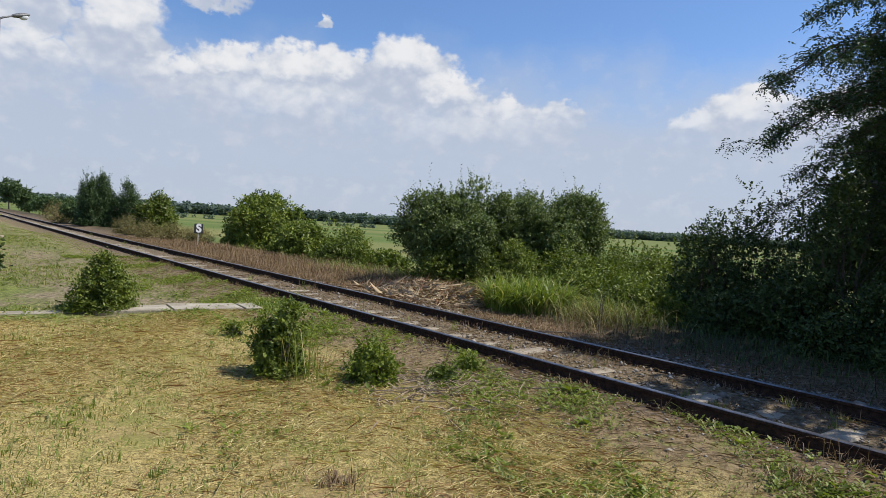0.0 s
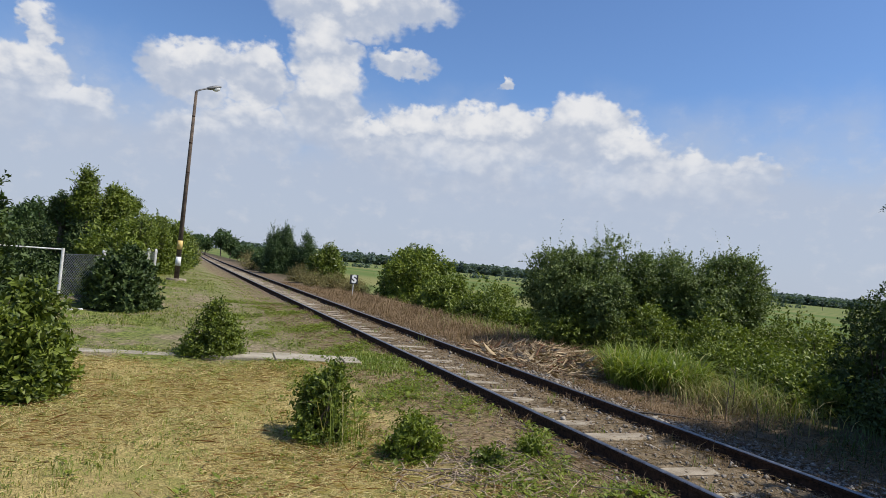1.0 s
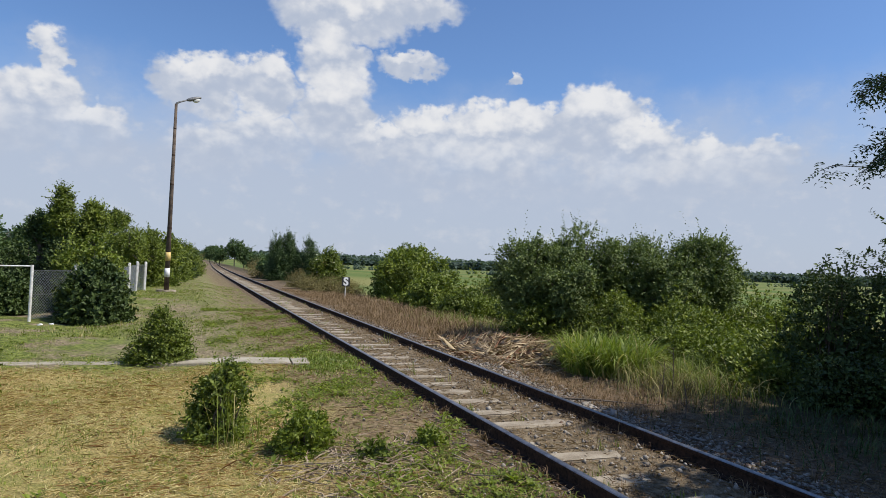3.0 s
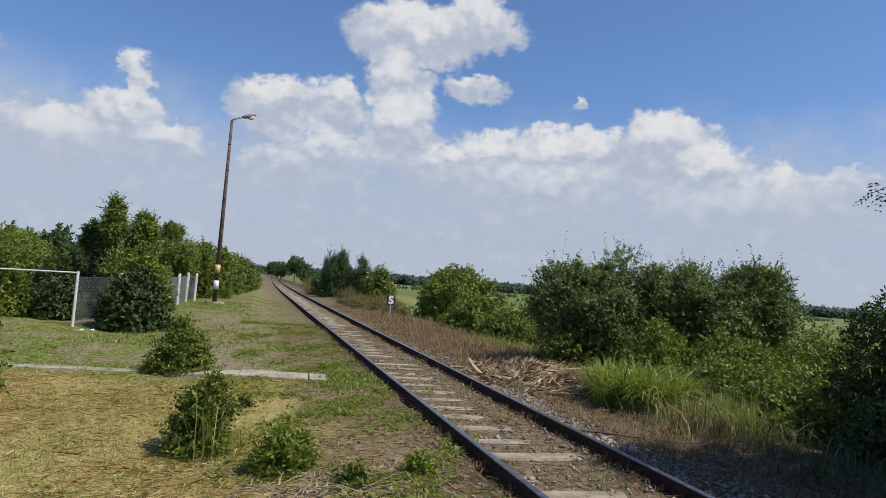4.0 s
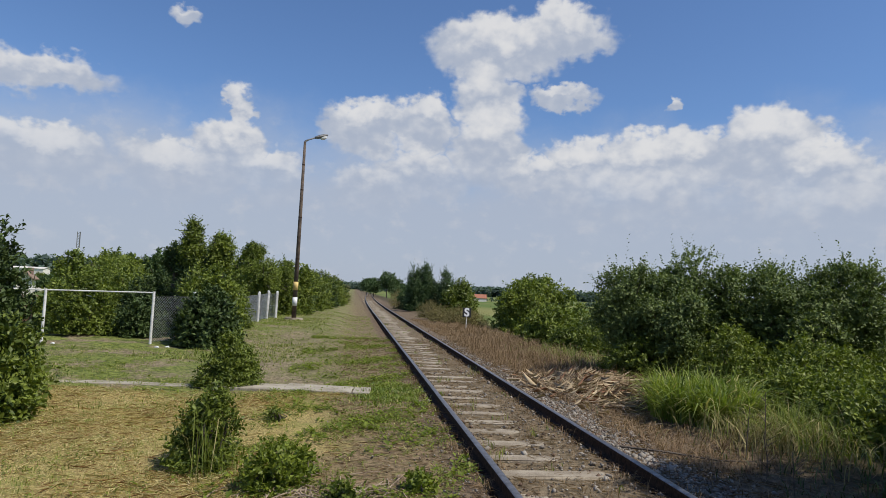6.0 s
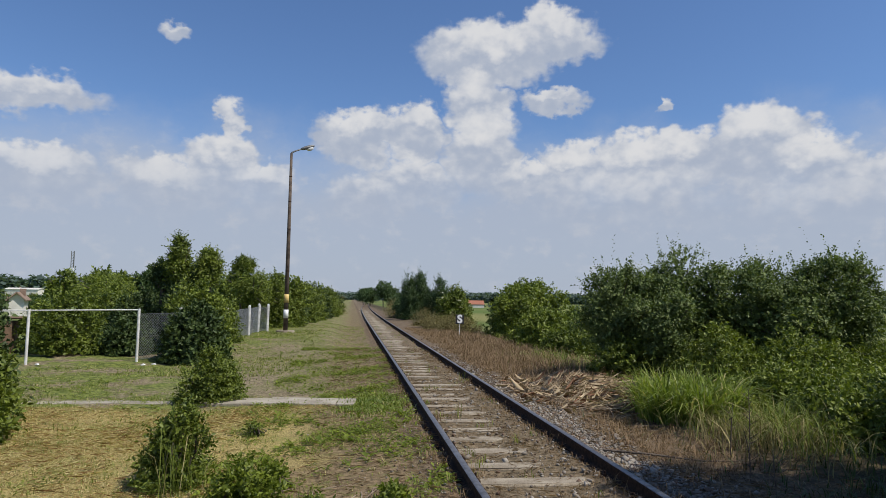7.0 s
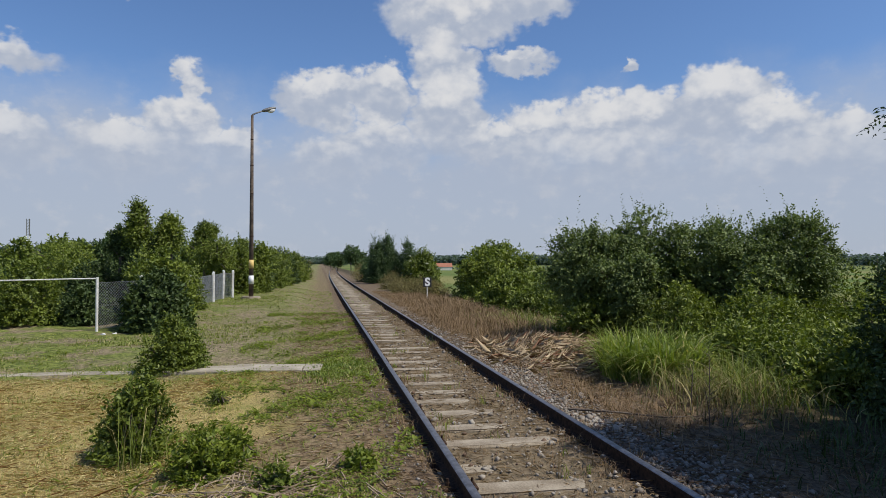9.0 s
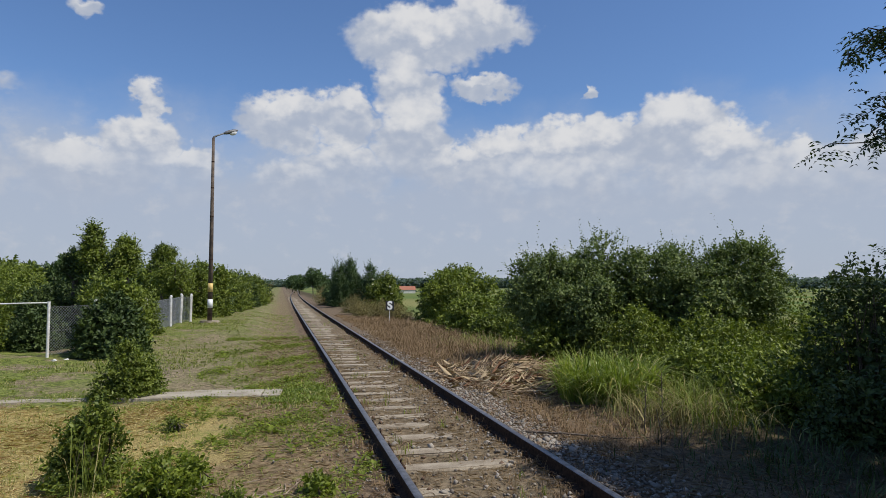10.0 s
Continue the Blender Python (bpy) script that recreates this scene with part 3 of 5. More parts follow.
# ---- concrete strip in the grass ----
strip = thing("concrete_strip", "pale worn concrete edging strip flush with the grass", "paving", (0, 11.3, 0), 0, kind="structure")
x = -8.6
while x < -1.9:
    w = rng.uniform(0.9, 1.3)
    w = min(w, -1.78 - x)
    bm = add_box(bmesh.new(), (w - 0.012, (0.62 if x > -4.6 else 0.3) + rng.normal() * 0.02, 0.10), (x + w / 2, rng.normal() * 0.015 - (x + 1.9) * 0.07, float(height_at(x, 11.3)) + (0.0 if x > -4.6 else -0.044)), (rng.normal() * 0.6, rng.normal() * 0.5, -4 + rng.normal()), 0.014)
    part("slab", bm, SLAB_STONE, strip)
    x += w


# ---- street lamp by the platform ----
def build_lamp():
    bx, by = -4.67, 28.5
    bz = float(height_at(bx, by))
    lamp = thing("street_lamp", "tall brown weathered pole street lamp with white and yellow bands", "street lamp", (bx, by, bz))
    lean = -0.0
    part("base", bmesh_disc(0.42, 0.10), CONCRETE, lamp, "round concrete foot")
    bm = bmesh.new()
    add_tube(bm, [(0, 0, -0.1), (lean / 2, 0, 4.0), (lean, 0, 7.75)], [0.10, 0.08, 0.055], 14)
    part("pole", bm, POLE_WOOD, lamp, smooth=True)
    for name, z, mat, lab in (("white_band", 0.62, WHITE_PAINT, "white painted band"), ("yellow_band", 1.28, YELLOW_PAINT, "faded yellow painted band")):
        bm = bmesh.new()
        add_tube(bm, [(0, 0, z), (0, 0, z + 0.36)], [0.106, 0.103], 16)
        part(name, bm, mat, lamp, lab, True)
    for z in (2.6, 4.4, 5.6, 6.7):
        bm = bmesh.new()
        add_tube(bm, [(0, 0, z), (0, 0, z + 0.05)], [0.107 - z * 0.0062, 0.107 - z * 0.0062], 12)
        part("clamp_ring", bm, RUST, lamp)
    bm = bmesh.new()
    add_tube(bm, [(0.0, 0, 7.6), (0.02, 0, 7.78), (0.16, 0.02, 7.86), (0.42, 0.1, 7.98)], [0.05, 0.045, 0.032, 0.03], 10)
    part("arm", bm, GREY_METAL, lamp, "", True)
    bm = bmesh.new()
    bmesh.ops.create_uvsphere(bm, u_segments=18, v_segments=10, radius=1.0, matrix=pose(0.66, 0.2, 8.08, 0, -20, 18) @ Matrix.Diagonal((0.34, 0.12, 0.085, 1)))
    head = part("lamp_head", bm, GREY_METAL, lamp, "grey metal lamp housing", True)
    bm = bmesh.new()
    bmesh.ops.create_uvsphere(bm, u_segments=16, v_segments=8, radius=1.0, matrix=pose(0.76, 0.22, 8.05, 0, -20, 18) @ Matrix.Diagonal((0.17, 0.09, 0.11, 1)))
    part("lamp_glass", bm, LAMP_GLASS, head, "milky glass bowl", True)


def bmesh_disc(radius, high):
    bm = bmesh.new()
    bmesh.ops.create_cone(bm, cap_ends=True, segments=20, radius1=radius, radius2=radius * 0.9, depth=high + 0.1, matrix=pose(0, 0, high / 2 - 0.05))
    return bm


build_lamp()


# ---- S sign ----
def build_sign():
    sx, sy = 3.1, 30.1
    z0 = float(height_at(sx, sy))
    sign = thing("trackside_sign", "small black square trackside board with white letter S", "sign", (sx, sy, z0), 4)
    bm = add_tube(bmesh.new(), [(0, 0, -0.2), (0, 0, 0.75)], 0.022, 8)
    part("post", bm, POST_WHITE, sign, "thin pale metal post")
    bm = add_box(bmesh.new(), (0.40, 0.025, 0.44), (0, -0.035, 0.82), bevel=0.01)
    board = part("board", bm, BLACK_PAINT, sign)
    cu = bpy.data.curves.new("letter", "FONT")
    cu.body, cu.size, cu.align_x, cu.align_y, cu.extrude, cu.offset = "S", 0.52, "CENTER", "CENTER", 0.004, 0.022
    tmp = new("letter_curve", cu)
    me = bpy.data.meshes.new_from_object(tmp.evaluated_get(bpy.context.evaluated_depsgraph_get()))
    bpy.data.objects.remove(tmp)
    me.materials.clear()
    me.materials.append(WHITE_PAINT)
    letter = new("letter", me)
    letter.parent = board
    letter.matrix_local = pose(0, -0.055, 0.82, 90, 0, 0)
    tagged(letter, "white letter S")


build_sign()


# ---- fence by the gardens ----
def build_fence():
    f = thing("fence", "whitewashed garden fence with pipe rail and wire netting", "fence", (0, 0, 0))
    posts = [(-14.6, 15.9, 1.36 - float(height_at(-14.6, 15.9))), (-12.2, 16.7, 1.36 - float(height_at(-12.2, 16.7))), (-9.8, 17.5, 1.36), (-7.34, 17.9, 1.36), (-6.55, 18.9, 1.30), (-6.2, 23.6, 1.15), (-5.95, 27.0, 1.15), (-5.8, 28.6, 1.15), (-5.55, 29.6, 1.15)]
    for i, (px, py, h) in enumerate(posts):
        z0 = float(height_at(px, py))
        bm = bmesh.new()
        if i < 4:
            add_tube(bm, [(px, py, z0 - 0.2), (px, py, z0 + h)], 0.034, 10)
        else:
            add_box(bm, (0.10, 0.10, h + 0.2), (px, py, z0 + h / 2 - 0.1), (0, rng.normal(), 8), 0.015)
            bmesh.ops.create_uvsphere(bm, u_segments=10, v_segments=6, radius=0.055, matrix=pose(px, py, z0 + h + 0.01))
        part("post", bm, POST_WHITE, f)
    for a, b in zip(posts[:3], posts[1:4]):
        za, zb = float(height_at(a[0], a[1])), float(height_at(b[0], b[1]))
        bm = add_tube(bmesh.new(), [(a[0], a[1], za + a[2] - 0.03), (b[0], b[1], zb + b[2] - 0.03)], 0.017, 8)
        part("top_rail", bm, POST_WHITE, f)
    for a, b in zip(posts[3:], posts[4:]):
        A, B = Vector((a[0], a[1], float(height_at(a[0], a[1])) + 0.05)), Vector((b[0], b[1], float(height_at(b[0], b[1])) + 0.05))
        run, h = (B - A).length, min(a[2], b[2]) - 0.12
        bm = bmesh.new()
        step = 0.075
        k = -h
        while k < run:
            for sgn in (1, -1):
                p0, p1 = max(k, 0.0), min(k + h, run)
                if p1 > p0:
                    z0, z1 = p0 - k, p1 - k
                    if sgn < 0:
                        z0, z1 = h - z0, h - z1
                    q0, q1 = A.lerp(B, p0 / run) + Vector((0, 0, z0)), A.lerp(B, p1 / run) + Vector((0, 0, z1))
                    add_tube(bm, [q0, q1], 0.0045, 3, False)
            k += step
        for z in (0.02, h * 0.5, h - 0.01):
            add_tube(bm, [A + Vector((0, 0, z)), B + Vector((0, 0, z))], 0.005, 3, False)
        part("wire_netting", bm, WIRE, f, "grey galvanised chain-link netting")


build_fence()


# ---- shrubs and trees ----
def shrub(name, label, at, radii, mat, twigs, per, twig_len, leaf, seed, category="shrub", ratio=0.55, lump=0.35, lift=0.0, stems=14, thick=0.014,
          shell=0.55, up=0.3, group="", flat=0.45, clumps=64, top=None):
    z0 = float(height_at(at[0], at[1]))
    if top is not None:
        radii = (radii[0], radii[1], top - z0)
    s = thing(name, label, category, (at[0], at[1], z0), rng.uniform(0, 360), group)
    r = np.random.default_rng(seed)
    rad = np.maximum(np.array(radii) - 0.62 * twig_len, 0.08)
    part("woody_base", stems_mesh(bmesh.new(), r, stems, tuple(rad), 0.12 + radii[0] * 0.08, thick, start=0.0), BARK, s, "thin dark woody stems")
    p, d, r = crown_twigs(rad, twigs, seed + 3, shell, 0.0, lump, clumps=clumps)
    v, f = branch_leaves(p, d, r, per, twig_len, leaf, ratio, 0.12, up, flat)
    cv, cf = core_leaves(rad, int(twigs * 0.5), max(leaf * 2.2, 0.07), seed + 9)
    v, f = join((v, f), (cv, cf))
    v[:, 2] = np.where(v[:, 2] < 0, -0.6 * v[:, 2], v[:, 2]) + 0.004
    link_mesh("crown", v, f, mat, s)
    return s


# small shrubs on the mown grass
shrub("shrub", "small leafy green shrub standing in mown grass", (-3.46, 6.6), (0.46, 0.41, 0.97), LEAF_SHRUB, 720, 7, 0.15, 0.05, 11, group="small shrubs on the grass", lump=0.5, clumps=34, up=0.8)
shrub("shrub", "low bright green shrub with cut twigs beneath", (-2.74, 5.92), (0.4, 0.34, 0.46), LEAF_FRESH, 380, 7, 0.13, 0.047, 12, group="small shrubs on the grass")
shrub("shrub", "round dense green shrub by the concrete strip", (-4.22, 11.7), (0.66, 0.6, 1.0), LEAF_SHRUB, 1500, 7, 0.17, 0.055, 13, group="small shrubs on the grass", lump=0.22, clumps=44)
shrub("shrub", "low leafy sprout in weedy earth", (-1.5, 5.85), (0.2, 0.16, 0.2), LEAF_FRESH, 90, 6, 0.1, 0.05, 14, group="small shrubs on the grass")
shrub("shrub", "low leafy sprout in weedy earth", (-2.15, 5.5), (0.2, 0.16, 0.2), LEAF_SHRUB, 80, 6, 0.1, 0.05, 15, group="small shrubs on the grass")
shrub("shrub", "low leafy sprout in weedy earth", (-2.55, 6.35), (0.26, 0.2, 0.28), LEAF_FRESH, 110, 6, 0.1, 0.05, 16, group="small shrubs on the grass")
shrub("shrub", "tiny seedling in the lawn", (-3.1, 8.9), (0.13, 0.12, 0.24), LEAF_SHRUB, 50, 5, 0.09, 0.05, 17, group="small shrubs on the grass")
shrub("shrub", "leafy bush with dry trimmed base at the lawn's edge", (-6.6, 8.7), (0.9, 0.85, 1.4), LEAF_SHRUB, 1700, 8, 0.2, 0.085, 18, lump=0.3)
shrub("shrub", "tall dark leafy bush at the lawn's edge", (-7.45, 10.2), (0.8, 0.8, 2.9), LEAF_DARK, 2200, 8, 0.24, 0.09, 21, lump=0.4)
shrub("shrub", "broad dark large-leaved bush in front of the netting", (-6.0, 18.2), (1.2, 1.0, 1.75), LEAF_DARK, 1700, 8, 0.22, 0.12, 19, lump=0.25)
shrub("shrub", "young bushy shrub beside the fence corner", (-6.5, 20.6), (1.2, 1.1, 2.5), LEAF_ELDER, 1400, 8, 0.24, 0.10, 20)


# hedge and garden trees behind the fence
def tree(name, label, at, high, radii, mat, twigs, per, twig_len, leaf, seed, trunk=0.1, category="tree", group="", lump=0.4, ratio=0.55, up=0.4, limbs=9, shell=0.5, count=12, shoots=0):
    """Tapered trunk, limbs, and a crown of many leafy twigs."""
    z0 = float(height_at(at[0], at[1]))
    t = thing(name, label, category, (at[0], at[1], z0), rng.uniform(0, 360), group)
    r = np.random.default_rng(seed)
    centre = high - radii[2]
    bm = bmesh.new()
    bend_x, bend_y = r.normal(scale=0.12), r.normal(scale=0.12)
    add_tube(bm, [(0, 0, -0.2), (bend_x, bend_y, centre * 0.6), (bend_x * 0.5, bend_y * 1.5, centre + radii[2] * 0.6)], [trunk, trunk * 0.75, trunk * 0.2], 8)
    for _ in range(limbs):
        a, k = r.uniform(0, 6.28), r.uniform(0.35, 0.9)
        root = Vector((bend_x * k, bend_y * k, max(0.3, centre * (0.35 + 0.6 * k))))
        tip = Vector((math.cos(a) * radii[0] * 0.75, math.sin(a) * radii[1] * 0.75, centre + radii[2] * r.uniform(-0.4, 0.6)))
        add_tube(bm, [root, root.lerp(tip, 0.55) + Vector((0, 0, 0.12 * radii[2])), tip], [trunk * 0.45, trunk * 0.28, trunk * 0.08], 5, False)
    part("trunk", bm, BARK, t, "dark bark trunk with limbs")
    rad = np.maximum(np.array(radii) - 0.62 * twig_len, 0.12)
    p, d, r = crown_twigs(rad, twigs, seed + 5, shell, 0.75, lump, count)
    v, f = join(branch_leaves(p, d, r, per, twig_len, leaf, ratio, 0.15, up), core_leaves(rad, int(twigs * 0.4), leaf * 2.2, seed + 9))
    if shoots:
        a, q = r.uniform(0, 6.283, shoots), np.sqrt(r.random(shoots)) * 0.9
        sp = np.stack([np.cos(a) * q * rad[0], np.sin(a) * q * rad[1], rad[2] * (np.sqrt(1 - q * q) * 0.92)], -1)
        sd = unit(np.stack([np.cos(a) * 0.35, np.sin(a) * 0.35, np.ones(shoots)], -1))
        v, f = join((v, f), branch_leaves(sp, sd, r, 9, 0.42, leaf * 0.9, ratio, 0.0, 1.4))
    v[:, 2] = np.maximum(v[:, 2] + centre, 0.01)
    link_mesh("crown", v, f, mat, t)
    return t


# x, y, radius, height of the top over the rails' bed
HEDGE = [(-8.2, 19.9, 0.95, 1.4), (-9.7, 19.6, 1.15, 2.05), (-14.8, 20.5, 1.3, 1.0), (-8.9, 22.2, 1.2, 2.0), (-17.0, 19.0, 1.6, 1.0), (-10.7, 20.4, 0.9, 1.75), (-7.4, 22.0, 1.25, 2.55), (-6.5, 23.6, 1.1, 2.35), (-10.6, 25.6, 1.2, 2.3),
         (-9.2, 26.2, 1.3, 2.6), (-8.0, 27.0, 1.3, 2.6)]
for i, (hx, hy, rr, ht) in enumerate(HEDGE):
    shrub("garden_bush", "dense green garden bush behind the fence", (hx, hy), (rr, rr * 0.9, 1), (LEAF_DARK, LEAF_SHRUB, LEAF_ELDER)[i % 3], 1100, 8, 0.24, 0.095, 40 + i, group="garden bushes behind the fence", lump=0.3, top=ht)
TREES = [(-7.48, 22.0, 3.7, 0.5, 1.0), (-6.72, 23.0, 3.45, 0.5, 0.9), (-8.0, 22.6, 3.0, 0.6, 0.8), (-6.8, 30.5, 3.4, 0.62, 0.58), (-6.3, 30.0, 2.85, 1.1, 1.2), (-7.2, 23.8, 2.9, 0.9, 1.0), (-5.9, 32.0, 3.0, 1.0, 1.4), (-12.5, 30.0, 2.7, 1.7, 1.1)]
for i, (tx, ty, hh, rr, rz) in enumerate(TREES):
    tree("garden_tree", "young leafy green tree beyond the garden fence", (tx, ty), hh, (rr, rr, rz), (LEAF_SHRUB, LEAF_ELDER, LEAF_DARK)[i % 3], 900, 8, 0.3, 0.085, 60 + i, 0.07, group="trees along the gardens")

# bushy row along the line, leafy to the ground: x, y, radius, height
ROW = [(-5.6, 33.2, 0.9, 3.25), (-4.95, 34.6, 0.75, 3.35), (-5.3, 36.8, 1.2, 2.8), (-5.0, 40.0, 1.3, 2.85), (-4.7, 44.0, 1.4, 2.95), (-4.6, 48.5, 1.5, 3.1), (-4.3, 53.5, 1.6, 3.0), (-4.1, 59.0, 1.7, 2.9), (-4.0, 66.0, 1.8, 2.6), (-6.8, 32.0, 1.3, 2.6)]
for i, (tx, ty, rr, hh) in enumerate(ROW):
    shrub("line_bush", "tall leafy bush in a row along the line", (tx, ty), (rr, rr, hh), (LEAF_SHRUB, LEAF_ELDER, LEAF_DARK)[i % 3], 1000, 8, 0.34, 0.125, 170 + i, group="bushes in a row along the line", lump=0.3)

# right of the track: the sign bush, willow bush, flowering elder, the large plum thicket
shrub("elder_bush", "large bright green bush behind the trackside sign", (7.0, 31.4), (3.4, 3.0, 1), LEAF_ELDER, 3800, 9, 0.3, 0.14, 81, lump=0.3, clumps=76, top=3.15)
shrub("elder_bush", "bright green bush on the bank", (8.9, 28.0), (2.2, 2.1, 1), LEAF_ELDER, 2000, 9, 0.3, 0.12, 82, lump=0.3, top=2.1)
shrub("elder_bush", "low bright green bush at the edge of the bank", (5.4, 24.2), (1.5, 1.5, 1), LEAF_ELDER, 1300, 9, 0.28, 0.11, 88, lump=0.3, top=1.65)
shrub("elder_bush", "low bright green bush at the edge of the bank", (5.3, 20.6), (1.3, 1.5, 1), LEAF_SHRUB, 1200, 9, 0.26, 0.1, 89, lump=0.3, top=1.2)
shrub("elder_bush", "small green bush between the thickets", (6.4, 19.5), (1.0, 1.0, 1), LEAF_ELDER, 700, 9, 0.26, 0.12, 87, lump=0.25, top=0.75)
shrub("willow_bush", "tall dark upright willow bush beside the line", (3.5, 56.0), (1.9, 1.9, 4.75), LEAF_WILLOW, 3200, 10, 0.5, 0.14, 83, ratio=0.3, up=1.3, lump=0.3)
shrub("willow_bush", "dark upright willow bush beside the line", (5.4, 55.0), (1.7, 1.7, 4.0), LEAF_WILLOW, 2400, 10, 0.5, 0.14, 84, ratio=0.3, up=1.3, lump=0.3)
elder = shrub("flowering_elder", "green elder bush with white flower umbels", (5.2, 45.5), (1.7, 1.6, 3.0), LEAF_SHRUB, 1500, 9, 0.34, 0.15, 85)
fp, fd, fr = crown_twigs((1.6, 1.5, 2.85), 26, 86, 0.97, 0.0, 0.2)
umb = fp[:, None, :] + fr.normal(scale=0.055, size=(len(fp), 40, 3)) * np.array([1, 1, 0.3])
v, f = leaves_mesh(umb.reshape(-1, 3), fr.normal(size=(len(fp) * 40, 3)) * np.array([1, 1, 0.2]), np.tile([[0, 0, 1.0]], (len(fp) * 40, 1)), 0.05, 0.05)
link_mesh("flower_umbels", v, f, FLOWER, elder, "white flower umbels")

THICKET = [((4.1, 14.2), 2.72, 1.15, 1.25, 91), ((5.5, 13.9), 3.12, 1.35, 1.4, 92), ((6.9, 13.3), 2.95, 1.4, 1.45, 93), ((8.1, 12.5), 3.05, 1.1, 1.35, 94), ((4.7, 13.3), 2.2, 1.1, 1.1, 95), ((7.3, 12.6), 2.45, 1.15, 1.25, 96)]
for (ax, ay), hh, rr, rz, sd in THICKET:
    base_h = float(height_at(ax, ay))
    tree("plum_tree", "grey-green wild plum tree in the thicket", (ax, ay), hh - base_h, (rr, rr, rz), LEAF_PLUM, 2400, 9, 0.3, 0.068, sd, 0.06, group="wild plums on the bank", lump=0.3, up=0.55, limbs=14, count=16, ratio=0.6, shoots=26)
# x, y, radius, height of the top over the rails' bed
LOW = [(4.1, 13.4, 0.95, 1.3), (5.4, 12.2, 1.1, 1.5), (6.8, 11.6, 1.2, 1.8), (8.2, 10.8, 1.3, 1.85), (6.0, 10.5, 1.0, 1.4), (4.9, 9.9, 0.9, 1.0), (9.8, 10.0, 1.5, 1.8), (7.0, 9.2, 1.2, 1.6), (11.5, 11.0, 1.7, 1.8),
       (9.4, 12.6, 1.4, 2.0), (10.6, 8.2, 1.6, 1.7), (5.4, 8.5, 0.95, 1.15), (4.5, 8.3, 0.65, 0.8), (4.35, 7.4, 0.6, 0.8), (12.5, 14.0, 1.8, 1.6), (10.8, 15.5, 1.6, 1.7), (7.6, 15.0, 1.4, 1.6)]
for i, (lx, ly, rr, ht) in enumerate(LOW):
    shrub("bank_shrub", "dense green shrub on the railway bank", (lx, ly), (rr + 0.2, rr + 0.2, 1), LEAF_ELDER if i % 3 else LEAF_SHRUB, 1250, 9, 0.24, 0.072, 110 + i, group="shrubs on the railway bank", lump=0.3, top=ht)
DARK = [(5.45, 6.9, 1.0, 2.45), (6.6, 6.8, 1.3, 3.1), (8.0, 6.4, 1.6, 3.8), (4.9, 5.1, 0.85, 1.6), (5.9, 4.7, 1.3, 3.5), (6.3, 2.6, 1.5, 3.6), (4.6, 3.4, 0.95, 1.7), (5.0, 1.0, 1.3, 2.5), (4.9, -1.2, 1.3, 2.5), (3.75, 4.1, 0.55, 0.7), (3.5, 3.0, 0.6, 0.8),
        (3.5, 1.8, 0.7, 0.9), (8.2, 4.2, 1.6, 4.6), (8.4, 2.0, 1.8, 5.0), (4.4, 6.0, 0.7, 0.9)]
# all in the dark leaf colour, which stands in for the tree's shade
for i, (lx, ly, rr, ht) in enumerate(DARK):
    shrub("shaded_shrub", "shrub with leaf colour darkened for shade by the tree", (lx, ly), (rr, rr, 1), LEAF_DARK, 1150, 8, 0.26, 0.072, 130 + i, group="shrubs under the tree", lump=0.35, top=ht)


